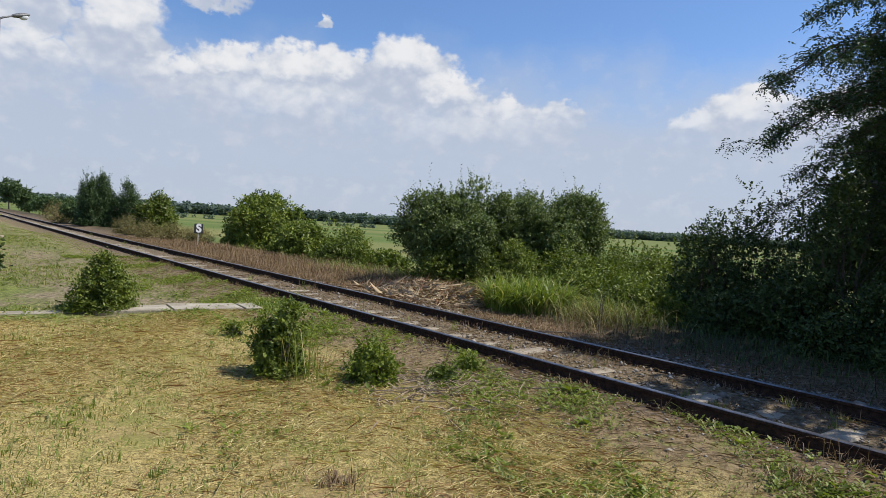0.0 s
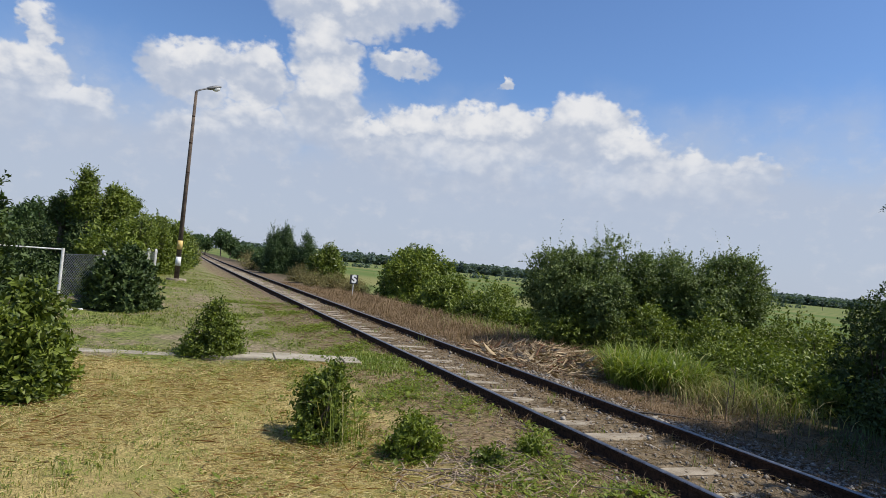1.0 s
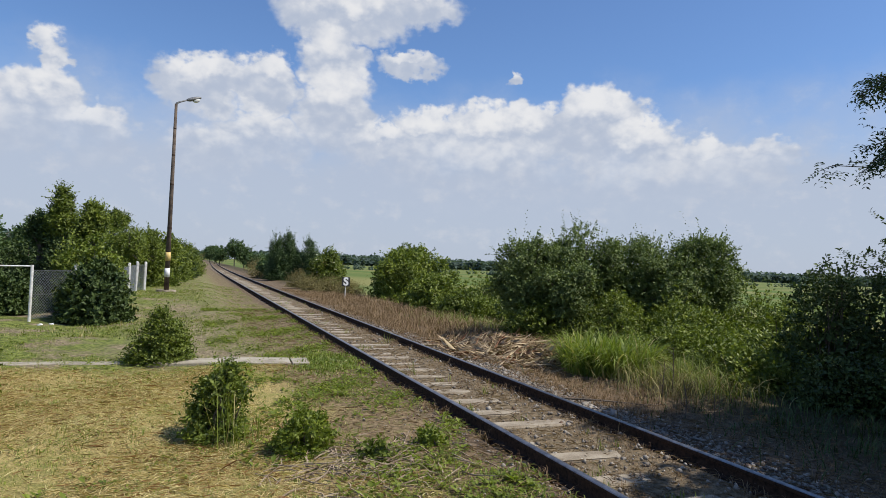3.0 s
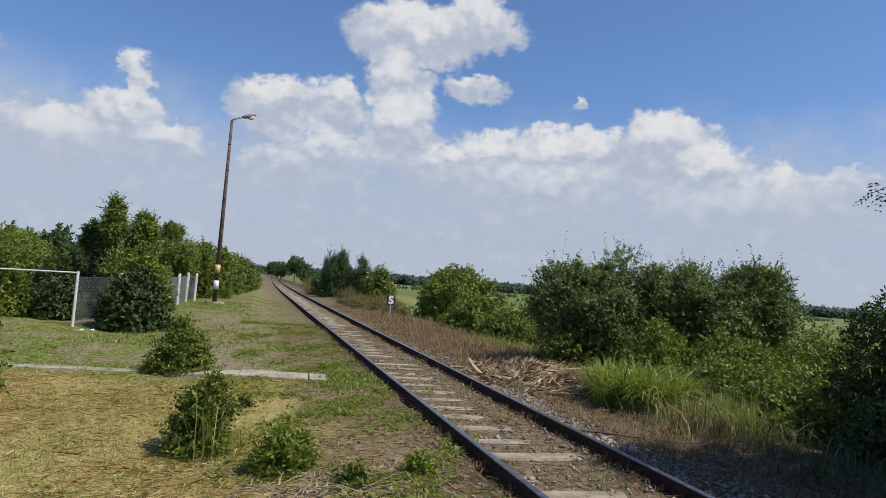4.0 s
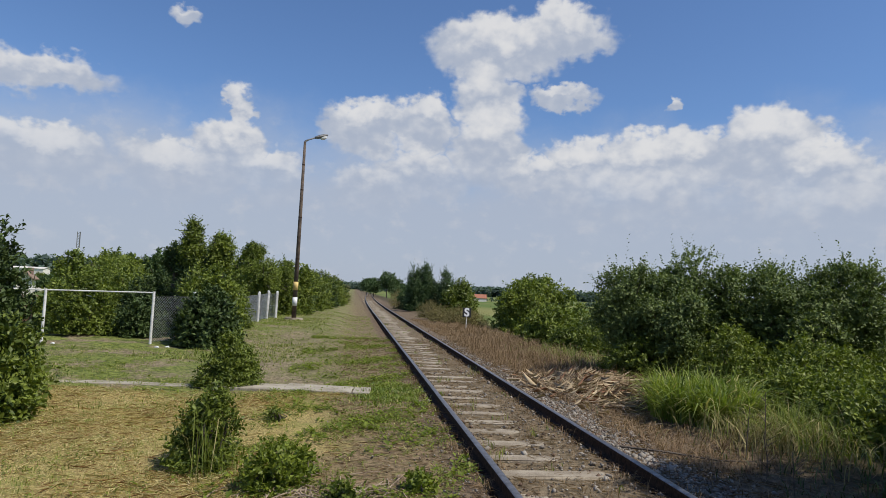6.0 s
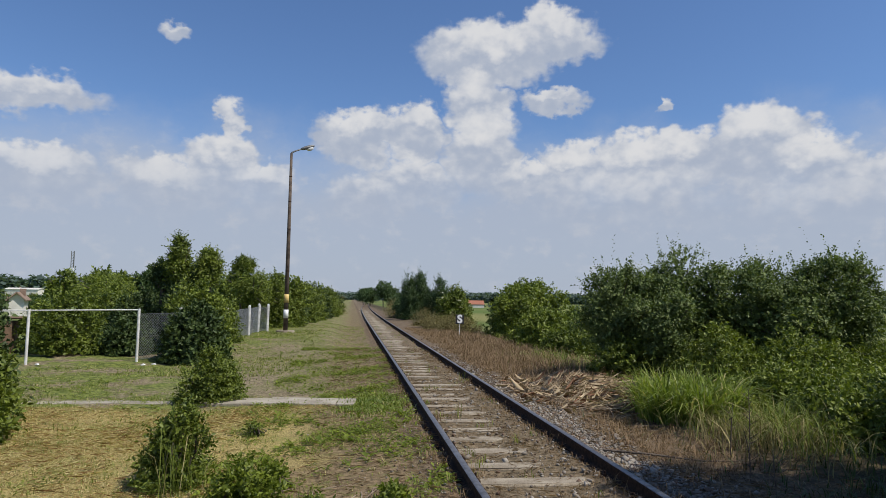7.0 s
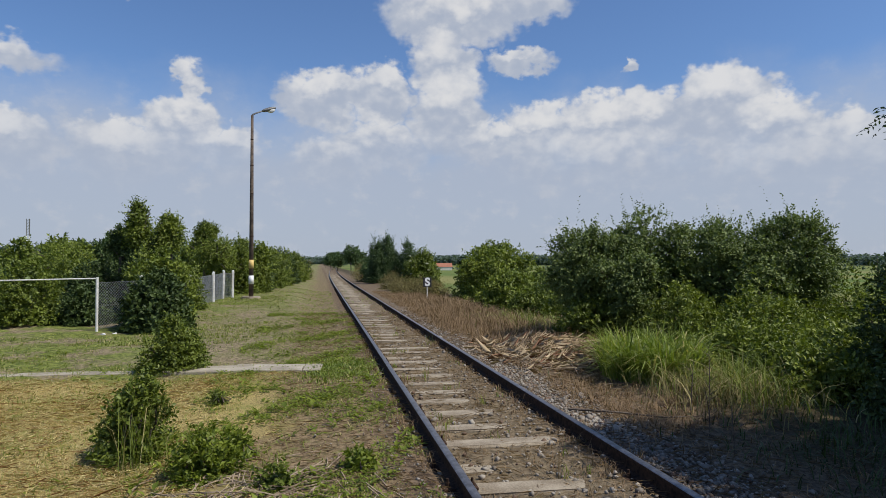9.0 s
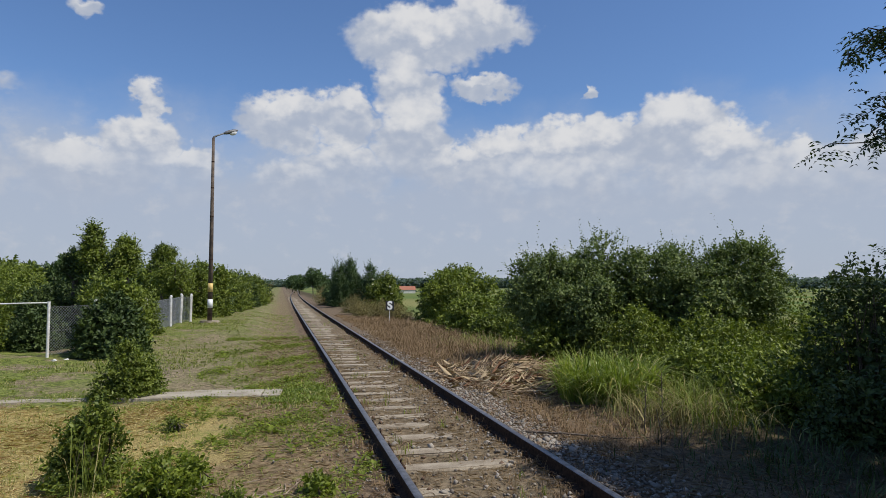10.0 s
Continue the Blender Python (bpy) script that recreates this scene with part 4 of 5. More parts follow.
def locust_tree(at, high, seed, reach, boughs, lo, leads=()):
    """A locust tree: trunk, arching boughs, feathered leaves hanging in layers."""
    z0 = float(height_at(*at))
    t = thing("locust_tree", "tall locust tree with feathery drooping branches", "tree", (at[0], at[1], z0), 0, "locust trees by the line")
    r = np.random.default_rng(seed)
    bm = bmesh.new()
    add_tube(bm, [(0, 0, -0.3), (0.1, 0.05, high * 0.35), (-0.1, 0.1, high * 0.7), (0.0, 0.0, high * 0.96)], [0.17, 0.13, 0.08, 0.02], 10)
    P, D = [], []
    for b in range(boughs + len(leads)):
        k = lo + (0.97 - lo) * (b + r.random()) / boughs
        a = 2.4 * b + r.normal(scale=0.25)
        out = reach * (1.0 - 0.68 * max(0.0, k - 0.45) / 0.55) * r.uniform(0.65, 1.1)
        lift = r.uniform(0.1, 0.32)
        if b >= boughs:
            k, a, out = leads[b - boughs]
            a, lift = radians(a), 0.2
        root = Vector((0, 0, high * k * 0.9))
        way = Vector((math.cos(a), math.sin(a), 0))
        pts = [root, root + way * out * 0.4 + Vector((0, 0, out * lift)), root + way * out * 0.75 + Vector((0, 0, out * lift * 0.8)), root + way * out + Vector((0, 0, out * (lift - 0.22)))]
        add_tube(bm, pts, [0.045, 0.03, 0.016, 0.005], 5, False)
        side = way.cross(Vector((0, 0, 1)))
        for j in range(22):
            u = 0.22 + 0.78 * r.random() ** 0.8
            q = pts[0].lerp(pts[1], u / 0.4) if u < 0.4 else pts[1].lerp(pts[2], (u - 0.4) / 0.35) if u < 0.75 else pts[2].lerp(pts[3], (u - 0.75) / 0.25)
            sw = (side * r.choice((-1, 1)) * r.uniform(0.2, 1.0) + way * r.uniform(-0.1, 0.9) + Vector((0, 0, r.uniform(-0.25, 0.3)))).normalized()
            ln = out * r.uniform(0.08, 0.26) * (1.15 - 0.4 * u)
            mid = q + sw * ln * 0.6
            tip = q + sw * ln - Vector((0, 0, ln * 0.2))
            add_tube(bm, [q, mid, tip], [0.008, 0.006, 0.003], 3, False)
            n = int(6 + ln * 12)
            for s in np.linspace(0.02, 1.0, n):
                c = q.lerp(mid, s / 0.6) if s < 0.6 else mid.lerp(tip, (s - 0.6) / 0.4)
                P.append((c.x + r.normal() * 0.07, c.y + r.normal() * 0.07, c.z + r.normal() * 0.06))
                w = sw * 0.5 + Vector((r.normal() * 0.8, r.normal() * 0.8, r.normal() * 0.35 - 0.25))
                D.append((w.x, w.y, w.z))
    part("trunk", bm, BARK, t, "dark furrowed trunk with boughs")
    v, f = pinnate_leaves(np.array(P), np.array(D), r, 4, 0.16, 0.062, 0.5)
    link_mesh("crown", v, f, LEAF_LOCUST, t)


# boughs that reach over the line: share of the height, bearing, length
REACHING = [(0.43, 135, 3.7), (0.46, 126, 3.4), (0.45, 150, 3.5), (0.54, 140, 3.8), (0.57, 131, 3.4), (0.56, 154, 3.4), (0.65, 138, 3.4), (0.68, 150, 3.0), (0.75, 142, 2.6), (0.83, 150, 2.2)]
locust_tree((6.4, 2.7), 8.8, 201, 2.9, 44, 0.44, REACHING)
locust_tree((8.5, 4.4), 8.4, 203, 2.5, 44, 0.30)
locust_tree((5.6, -2.0), 8.8, 202, 4.2, 22, 0.32)
# unseen shrubs added to block sky light from the right
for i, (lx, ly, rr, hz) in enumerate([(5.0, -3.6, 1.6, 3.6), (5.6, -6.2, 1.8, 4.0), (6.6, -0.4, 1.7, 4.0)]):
    shrub("shaded_shrub", "shrub with leaf colour darkened for shade by the tree", (lx, ly), (rr, rr, hz), LEAF_DARK, 900, 8, 0.3, 0.12, 145 + i, group="shrubs under the tree", lump=0.35)

# unseen trees added to keep sun and sky off the track and bushes
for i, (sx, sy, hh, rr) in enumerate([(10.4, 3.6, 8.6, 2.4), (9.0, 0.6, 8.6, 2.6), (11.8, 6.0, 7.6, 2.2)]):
    tree("unseen_shade_tree", "dense dark leafy tree added out of view for shade", (sx, sy), hh, (rr, rr, 3.4), LEAF_DARK, 2200, 8, 0.4, 0.15, 215 + i, 0.13, group="dense trees by the line", limbs=12)
tree("unseen_shade_tree", "dense dark leafy tree added out of view for shade", (4.7, 1.1), 7.2, (2.5, 2.5, 2.6), LEAF_DARK, 1900, 8, 0.4, 0.15, 210, 0.12, group="dense trees by the line", limbs=12)
tree("unseen_shade_tree", "dense dark leafy tree added out of view for shade", (4.4, -1.5), 6.8, (2.3, 2.3, 2.4), LEAF_DARK, 1300, 8, 0.4, 0.15, 213, 0.12, group="dense trees by the line", limbs=12)
# far bushes along the line
FAR = [(3.2, 62, 1.5, 1.8), (5.2, 80, 2.0, 2.2), (5.5, 100, 2.4, 2.8), (5.2, 150, 3.0, 6.4), (7.4, 152, 2.4, 5.4), (2.4, 160, 2.2, 4.6), (12.5, 190, 4.0, 5.5), (1.6, 205, 2.6, 5.4), (4.2, 240, 4.0, 6.0), (-5.2, 74, 1.8, 2.6),
       (-6.2, 86, 2.0, 2.8), (20.0, 230, 5.0, 6.0), (-10.0, 110, 3.0, 4.0), (-8.0, 140, 3.0, 4.2), (9.5, 120, 2.6, 3.2)]
for i, (fx, fy, rr, hz) in enumerate(FAR):
    tree("distant_tree", "distant rounded green tree beside the line", (fx, fy), hz, (rr, rr, hz * 0.46), LEAF_FAR, 420, 7, 0.3 + fy * 0.003, 0.14 + fy * 0.0016, 220 + i, 0.12, group="distant trees along the line")
GARDEN_FAR = [(-15.6, 40, 1.6, 3.7), (-14.2, 42, 1.5, 3.9), (-16.8, 41, 1.4, 4.0), (-22.0, 60, 2.4, 4.4), (-26.4, 60, 2.0, 4.6), (-24.3, 62, 1.9, 4.2), (-27.8, 72, 2.4, 5.2), (-33.2, 94, 3.0, 6.0), (-29.5, 84, 1.6, 2.6), (-46, 96, 2.0, 2.2),
              (-56, 110, 2.6, 2.6), (-13, 58, 2.0, 4.0), (-10.6, 52, 1.8, 3.8), (-12.6, 46, 1.6, 3.6), (-19.6, 57, 2.0, 4.0), (-60, 150, 4, 4.0), (-44, 95, 2.2, 2.8), (-40.5, 88, 2.0, 2.6), (-51, 118, 2.6, 3.0), (-47.5, 92, 2.0, 2.4)]
for i, (fx, fy, rr, hz) in enumerate(GARDEN_FAR):
    tree("distant_tree", "leafy green tree among the village gardens", (fx, fy), hz, (rr, rr, hz * 0.45), LEAF_FAR if i % 2 else LEAF_SHRUB, 500, 7, 0.4, 0.24, 250 + i, 0.12, group="trees among the village gardens")


# ---- village ----
def house(at, turn, size, wall_h, roof_h, roof_mat, label):
    h = thing("house", label, "house", (*at, float(height_at(*at)) - 0.1), turn, "village houses")
    w, d = size
    bm = bmesh.new()
    pts = [(-w / 2, 0), (w / 2, 0), (w / 2, wall_h), (0, wall_h + roof_h), (-w / 2, wall_h)]
    a, b = [bm.verts.new((x, -d / 2, z)) for x, z in pts], [bm.verts.new((x, d / 2, z)) for x, z in pts]
    bm.faces.new(a), bm.faces.new(b[::-1])
    for k in range(5):
        bm.faces.new((a[k], a[(k + 1) % 5], b[(k + 1) % 5], b[k]))
    part("wall", bm, PLASTER, h, "pale plastered walls")
    ang = math.degrees(math.atan2(roof_h, w / 2))
    ln = math.hypot(roof_h, w / 2) + 0.35
    for s in (-1, 1):
        bm = add_box(bmesh.new(), (ln, d + 0.7, 0.12), (s * (w / 4 + 0.1), 0, wall_h + roof_h / 2 - 0.02), (0, s * ang, 0), 0.02)
        part("roof", bm, roof_mat, h)
    bm = add_box(bmesh.new(), (0.5, 0.5, 1.1), (w * 0.18, d * 0.2, wall_h + roof_h * 0.85), bevel=0.03)
    part("chimney", bm, ROOF_BROWN, h)
    for wx in ((-w / 4, w / 4) if w > 2.5 else ()):
        bm = add_box(bmesh.new(), (0.9, 0.08, 1.1), (wx, -d / 2 - 0.02, 1.6), bevel=0.02)
        part("window", bm, GLASS_DARK, h, "dark glazed window")


house((-32.2, 90), 50, (4.2, 6), 2.6, 1.5, ROOF_RED, "village house with a red tiled roof")
house((-26.6, 66), 20, (1.9, 3.4), 1.7, 0.75, ROOF_BROWN, "low outbuilding with a pale gable and brown roof")
house((-34.8, 70), 15, (1.3, 2.0), 1.9, 0.6, ROOF_BROWN, "small pale shed with a dark pointed roof")
house((-48.5, 100), 80, (3.0, 4.4), 1.5, 0.7, ROOF_BROWN, "pale shed with a low grey-brown roof")
house((-141, 300), 82, (5, 14), 4.6, 0.6, PLASTER, "long pale farm building in the distance")
house((72, 385), 85, (8, 9), 2.2, 2.2, ROOF_RED, "distant low building with an orange roof")

shed = thing("plank_shed", "low brown plank shed behind the fence", "shed", (-12.6, 19.6, float(height_at(-12.6, 19.6))), 20)
for k in range(14):
    bm = add_box(bmesh.new(), (0.19, 0.03, 1.05), (-1.4 + k * 0.2, 0, 0.5), (0, rng.normal() * 0.5, 0), 0.006)
    part("plank", bm, PLANK, shed)
bm = add_box(bmesh.new(), (3.1, 1.6, 0.06), (0, 0.7, 1.1), (-3, 0, 0), 0.01)
part("roof", bm, ROOF_BROWN, shed)
bm = add_box(bmesh.new(), (2.7, 1.2, 1.0), (0, 0.75, 0.5))
part("wall", bm, PLANK, shed)

mast = thing("radio_mast", "red and white radio mast far off", "mast", (-122.5, 300, -1.0))
for k in range(6):
    bm = bmesh.new()
    for cx, cy in ((-0.6, -0.5), (0.6, -0.5), (0, 0.6)):
        add_tube(bm, [(cx, cy, k * 3.6), (cx, cy, k * 3.6 + 3.6)], 0.16, 5)
    for q in range(3):
        add_tube(bm, [(-0.6, -0.5, k * 3.6 + q * 1.2), (0.6, -0.5, k * 3.6 + q * 1.2 + 1.2)], 0.1, 4)
    part("mast_section", bm, WHITE_PAINT if k in (3,) else GREY_METAL, mast)


# ---- far woods and power line ----
def woods(name, label, x0, y0, x1, y1, count, high, seed, spread=60):
    """A far belt of trees, too many to count."""
    r = np.random.default_rng(seed)
    u = r.random(count)
    px, py = x0 + (x1 - x0) * u + r.normal(scale=spread * 0.3, size=count), y0 + (y1 - y0) * u + r.normal(scale=spread, size=count)
    hh = high * r.uniform(0.7, 1.15, count)
    n = 26
    d = unit(r.normal(size=(count, n, 3)))
    p = np.stack([px, py, height_at(px, py) + hh * 0.52], -1)[:, None, :] + d * np.stack([hh * 0.42, hh * 0.42, hh * 0.52], -1)[:, None, :] * r.uniform(0.6, 1, (count, n, 1))
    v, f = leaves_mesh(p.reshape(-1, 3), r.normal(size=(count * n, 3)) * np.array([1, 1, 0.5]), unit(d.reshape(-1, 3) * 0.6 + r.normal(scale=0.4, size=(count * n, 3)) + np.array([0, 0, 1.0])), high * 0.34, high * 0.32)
    stuff(name, (v, f), LEAF_WOODS_HAZED, label, "woods")


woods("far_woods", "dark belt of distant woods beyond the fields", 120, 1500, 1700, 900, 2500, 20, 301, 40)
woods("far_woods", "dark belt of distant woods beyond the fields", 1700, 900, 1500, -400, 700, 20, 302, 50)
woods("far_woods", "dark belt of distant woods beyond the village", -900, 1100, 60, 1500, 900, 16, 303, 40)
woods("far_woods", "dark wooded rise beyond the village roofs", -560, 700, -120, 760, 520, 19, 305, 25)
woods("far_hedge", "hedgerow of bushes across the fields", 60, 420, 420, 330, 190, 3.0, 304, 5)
for k in range(8):
    px, py = 90 + k * 70, 560 - k * 46
    pole = thing("power_pole", "thin distant power line pole in the fields", "utility pole", (px, py, float(height_at(px, py))), 30, "power line across the fields")
    bm = add_tube(bmesh.new(), [(0, 0, -0.3), (0, 0, 9.5)], [0.16, 0.11], 6)
    part("pole", bm, POLE_WOOD, pole)
    bm = add_box(bmesh.new(), (1.8, 0.12, 0.12), (0, 0, 9.1))
    part("crossarm", bm, POLE_WOOD, pole)
wires = thing("power_line", "thin wires of a distant power line", "cable", (0, 0, 0))
for k in range(7):
    for s in (-0.8, 0.8):
        p0, p1 = Vector((90 + k * 70 + s, 560 - k * 46, 0)), Vector((160 + k * 70 + s, 514 - k * 46, 0))
        p0.z, p1.z = float(height_at(p0.x, p0.y)) + 9.2, float(height_at(p1.x, p1.y)) + 9.2
        part("wire", add_tube(bmesh.new(), [p0, p0.lerp(p1, 0.5) - Vector((0, 0, 0.9)), p1], 0.05, 4, False), WIRE, wires)


# ---- grass, hay and weeds ----
def patch(count, x, y, high, wide, lean, seed, keep=None, clump=0):
    """Grass blades over a stretch, gathered in tufts."""
    r = np.random.default_rng(seed)
    if clump:
        cx, cy = x(r, count // clump), y(r, count // clump)
        px, py = np.repeat(cx, clump) + r.normal(scale=0.045, size=len(cx) * clump), np.repeat(cy, clump) + r.normal(scale=0.045, size=len(cx) * clump)
        scale = np.repeat(r.lognormal(0, 0.35, len(cx)), clump)
    else:
        px, py = x(r, count), y(r, count)
        scale = r.lognormal(0, 0.3, len(px))
    if keep is not None:
        ok = keep(px, py, r)
        px, py, scale = px[ok], py[ok], scale[ok]
    n = len(px)
    pos = np.stack([px, py, height_at(px, py) - 0.005], -1)
    h = high * scale * r.uniform(0.6, 1.3, n)
    return blades_mesh(pos, r.uniform(0, 6.283, n), h, wide * r.uniform(0.7, 1.3, n), np.abs(r.normal(lean, 0.3, n)))


def blotch(px, py, freq, seed):
    a = np.sin(px * freq + seed) * np.cos(py * freq * 0.9 - seed * 1.7) + 0.6 * np.sin(px * freq * 2.3 - py * freq * 1.9 + seed * 2.1)
    return a


def near(lo, span):
    def along(r, n):
        y = lo + span * r.random(n) ** 1.5
        return np.where(r.random(n) < 0.14, lo - 2.6 * r.exponential(size=n), y)
    return along


def across(lo, hi):
    def over(r, n):
        x = r.uniform(lo, hi, n)
        return np.where(r.random(n) < 0.1, lo - 1.8 * r.exponential(size=n), x)
    return over


stuff("mown_grass", patch(92000, across(-9.5, -1.1), near(1.2, 10.6), 0.045, 0.006, 0.9, 401, lambda x, y, r: (blotch(x, y, 1.1, 1.0) + r.normal(scale=0.6, size=len(x)) - 1.5 * (x > -2.8) > -0.6), 7),
      GRASS_SHORT, "short mown yellow-green grass", "grass")
stuff("green_grass", patch(48000, across(-9.5, -1.1), near(1.2, 11.0), 0.05, 0.007, 0.7, 402, lambda x, y, r: (blotch(x, y, 1.6, 4.0) + r.normal(scale=0.4, size=len(x)) - 0.9 * (x > -2.7) + 0.3 * (x < -4.8) > 0.6), 9),
      GRASS_GREEN, "green grass tufts in the mown lawn", "grass")
stuff("green_grass", patch(72000, lambda r, n: r.uniform(-9.6, -1.2, n), lambda r, n: 11.6 + 30 * r.random(n) ** 1.4, 0.034, 0.011, 1.2, 403,
      lambda x, y, r: (blotch(x, y, 0.8, 2.0) + r.normal(scale=0.4, size=len(x)) + 0.55 * ((x < -5.2) | (x > -2.6)) + 0.03 * (y - 16) > 0.0) & ((y < 17.3) | (x > -6.5)), 8),
      GRASS_GREEN, "short green turf behind the concrete strip", "grass")
stuff("green_grass", patch(22000, lambda r, n: r.uniform(-7.0, -3.2, n), lambda r, n: 15.0 + 22 * r.random(n), 0.06, 0.012, 0.7, 405, lambda x, y, r: (blotch(x, y, 0.6, 7.0) + r.normal(scale=0.5, size=len(x)) > 0.1) & ((x > -5.6) | (y < 17.2) | (y > 30)), 8), GRASS_GREEN, "green turf by the lamp and the garden fence", "grass")
stuff("clover_patch", patch(5000, lambda r, n: r.normal(-1.5, 0.3, n), lambda r, n: r.normal(11.1, 0.5, n), 0.05, 0.016, 0.6, 404, None, 6), GRASS_TALL, "vivid green patch of low clover", "grass")


def hay(count, x, y, seed, keep, length=0.105, wide=0.004):
    r = np.random.default_rng(seed)
    px, py = x(r, count), y(r, count)
    ok = keep(px, py, r)
    px, py = px[ok], py[ok]
    n = len(px)
    main = np.sin(px * 1.9 + py) * 1.0 + np.cos(py * 1.7 - px * 0.8) * 1.0 + r.normal(scale=0.9, size=n)
    along = np.stack([np.cos(main), np.sin(main), r.normal(scale=0.14, size=n)], -1)
    pos = np.stack([px, py, height_at(px, py) + 0.012 + np.abs(r.normal(scale=0.014, size=n))], -1)
    norm = np.stack([r.normal(scale=0.22, size=n), r.normal(scale=0.22, size=n), np.ones(n)], -1)
    return leaves_mesh(pos, along, norm, length * r.lognormal(0, 0.4, n), wide * r.uniform(0.7, 1.6, n))


stuff("cut_hay", hay(170000, across(-9.0, -1.9), near(1.0, 10.0), 411, lambda x, y, r: blotch(x, y, 0.9, 0.3) + r.normal(scale=0.6, size=len(x)) - 0.9 * (x > -2.9) - 0.9 * (x > -2.3) - 0.4 * (x < -4.8) > -0.25, 0.1, 0.0046), HAY, "pale dry strands of cut hay on the lawn", "hay")
stuff("dry_litter", hay(26000, lambda r, n: r.uniform(-2.4, 3.0, n), lambda r, n: 1.2 + 22 * r.random(n) ** 1.5, 412, lambda x, y, r: np.abs(np.abs(x) - 0.75) > 0.09, 0.1, 0.005), DRY_WEED, "brown dry plant litter along the track", "dry grass")
stuff("trackside_weeds", patch(18500, lambda r, n: r.uniform(-2.4, -0.86, n), lambda r, n: np.where(r.random(n) < 0.15, 1.0 - 2.2 * r.exponential(size=n), 1.0 + 24 * r.random(n) ** 1.4), 0.05, 0.009, 1.1, 413, lambda x, y, r: blotch(x, y, 2.1, 6.0) + r.normal(scale=0.4, size=len(x)) > 0.35, 8), GRASS_GREEN, "low green weeds along the near rail", "weeds")
stuff("trackside_weeds", patch(5200, lambda r, n: r.uniform(-0.66, 0.66, n), lambda r, n: 2.0 + 40 * r.random(n) ** 1.3, 0.08, 0.008, 0.5, 414, lambda x, y, r: blotch(x, y, 2.4, 9.0) > 0.5, 9), GRASS_GREEN, "weeds growing between the sleepers", "weeds")
stuff("dry_weeds", patch(42000, lambda r, n: 1.2 + np.abs(r.normal(scale=1.0, size=n)), lambda r, n: 2.0 + 38 * r.random(n) ** 1.2, 0.095, 0.007, 1.2, 415, lambda x, y, r: (x < 3.6) & ((y > 6.6) | (r.random(len(x)) < 0.25)) & (blotch(x, y, 1.3, 3.0) + r.normal(scale=0.5, size=len(x)) > -0.4) & (x > 1.25 + 0.2 * r.random(len(x))), 7),
      DRY_WEED, "brown dead weeds along the outer rail", "dry grass")
stuff("dry_weeds", patch(11000, lambda r, n: r.uniform(-0.66, 0.68, n), lambda r, n: 1.5 + 26 * r.random(n) ** 1.3, 0.05, 0.006, 0.9, 417, lambda x, y, r: blotch(x, y, 3.1, 5.0) + 0.8 * (x > 0.1) + r.normal(scale=0.4, size=len(x)) > 0.3, 8), DRY_WEED, "brown dry weeds between the sleepers", "dry grass")
stuff("dry_weeds", patch(4200, lambda r, n: r.choice([-0.92, -0.60, 0.60, 0.92], n) + r.normal(scale=0.04, size=n), lambda r, n: 1.5 + 20 * r.random(n) ** 1.3, 0.085, 0.006, 0.7, 416, lambda x, y, r: blotch(x, y, 2.7, 3.0) > -0.2, 8), DRY_WEED, "brown dry weed tufts against the rail", "dry grass")



def weed_leaves(count, x, y, size, seed, keep):
    """Low broad leaves in flat rosettes."""
    r = np.random.default_rng(seed)
    cx, cy = x(r, count), y(r, count)
    ok = keep(cx, cy, r)
    cx, cy = cx[ok], cy[ok]
    per = 7
    a = r.uniform(0, 6.283, (len(cx), per))
    along = np.stack([np.cos(a), np.sin(a), r.uniform(0.1, 0.9, a.shape)], -1)
    base = np.stack([cx, cy, height_at(cx, cy) + 0.004], -1)[:, None, :] + along * r.uniform(0.0, 0.05, (len(cx), per, 1))
    norm = np.stack([-np.cos(a) * 0.4, -np.sin(a) * 0.4, np.ones(a.shape)], -1)
    ln = size * np.repeat(r.lognormal(0, 0.35, len(cx)), per) * r.uniform(0.6, 1.2, len(cx) * per)
    return leaves_mesh(base.reshape(-1, 3), along.reshape(-1, 3), norm.reshape(-1, 3), ln, ln * 0.55)


stuff("broadleaf_weeds", weed_leaves(17000, lambda r, n: r.uniform(-3.4, -0.9, n), lambda r, n: 1.2 + 22 * r.random(n) ** 1.4, 0.036, 461, lambda x, y, r: blotch(x, y, 1.9, 5.0) + r.normal(scale=0.5, size=len(x)) > 0.35), LEAF_FRESH, "low broad-leaved green weeds beside the rail", "weeds")
stuff("broadleaf_weeds", weed_leaves(12000, lambda r, n: r.uniform(-9.0, -3.0, n), lambda r, n: 2.2 + 26 * r.random(n) ** 1.1, 0.03, 462, lambda x, y, r: (blotch(x, y, 1.4, 8.0) + r.normal(scale=0.4, size=len(x)) > 0.7) & ((y < 16.5) | (x > -6))), LEAF_FRESH, "low broad-leaved weeds in the grass", "weeds")

# big clump of broad-bladed grass
r9 = np.random.default_rng(421)


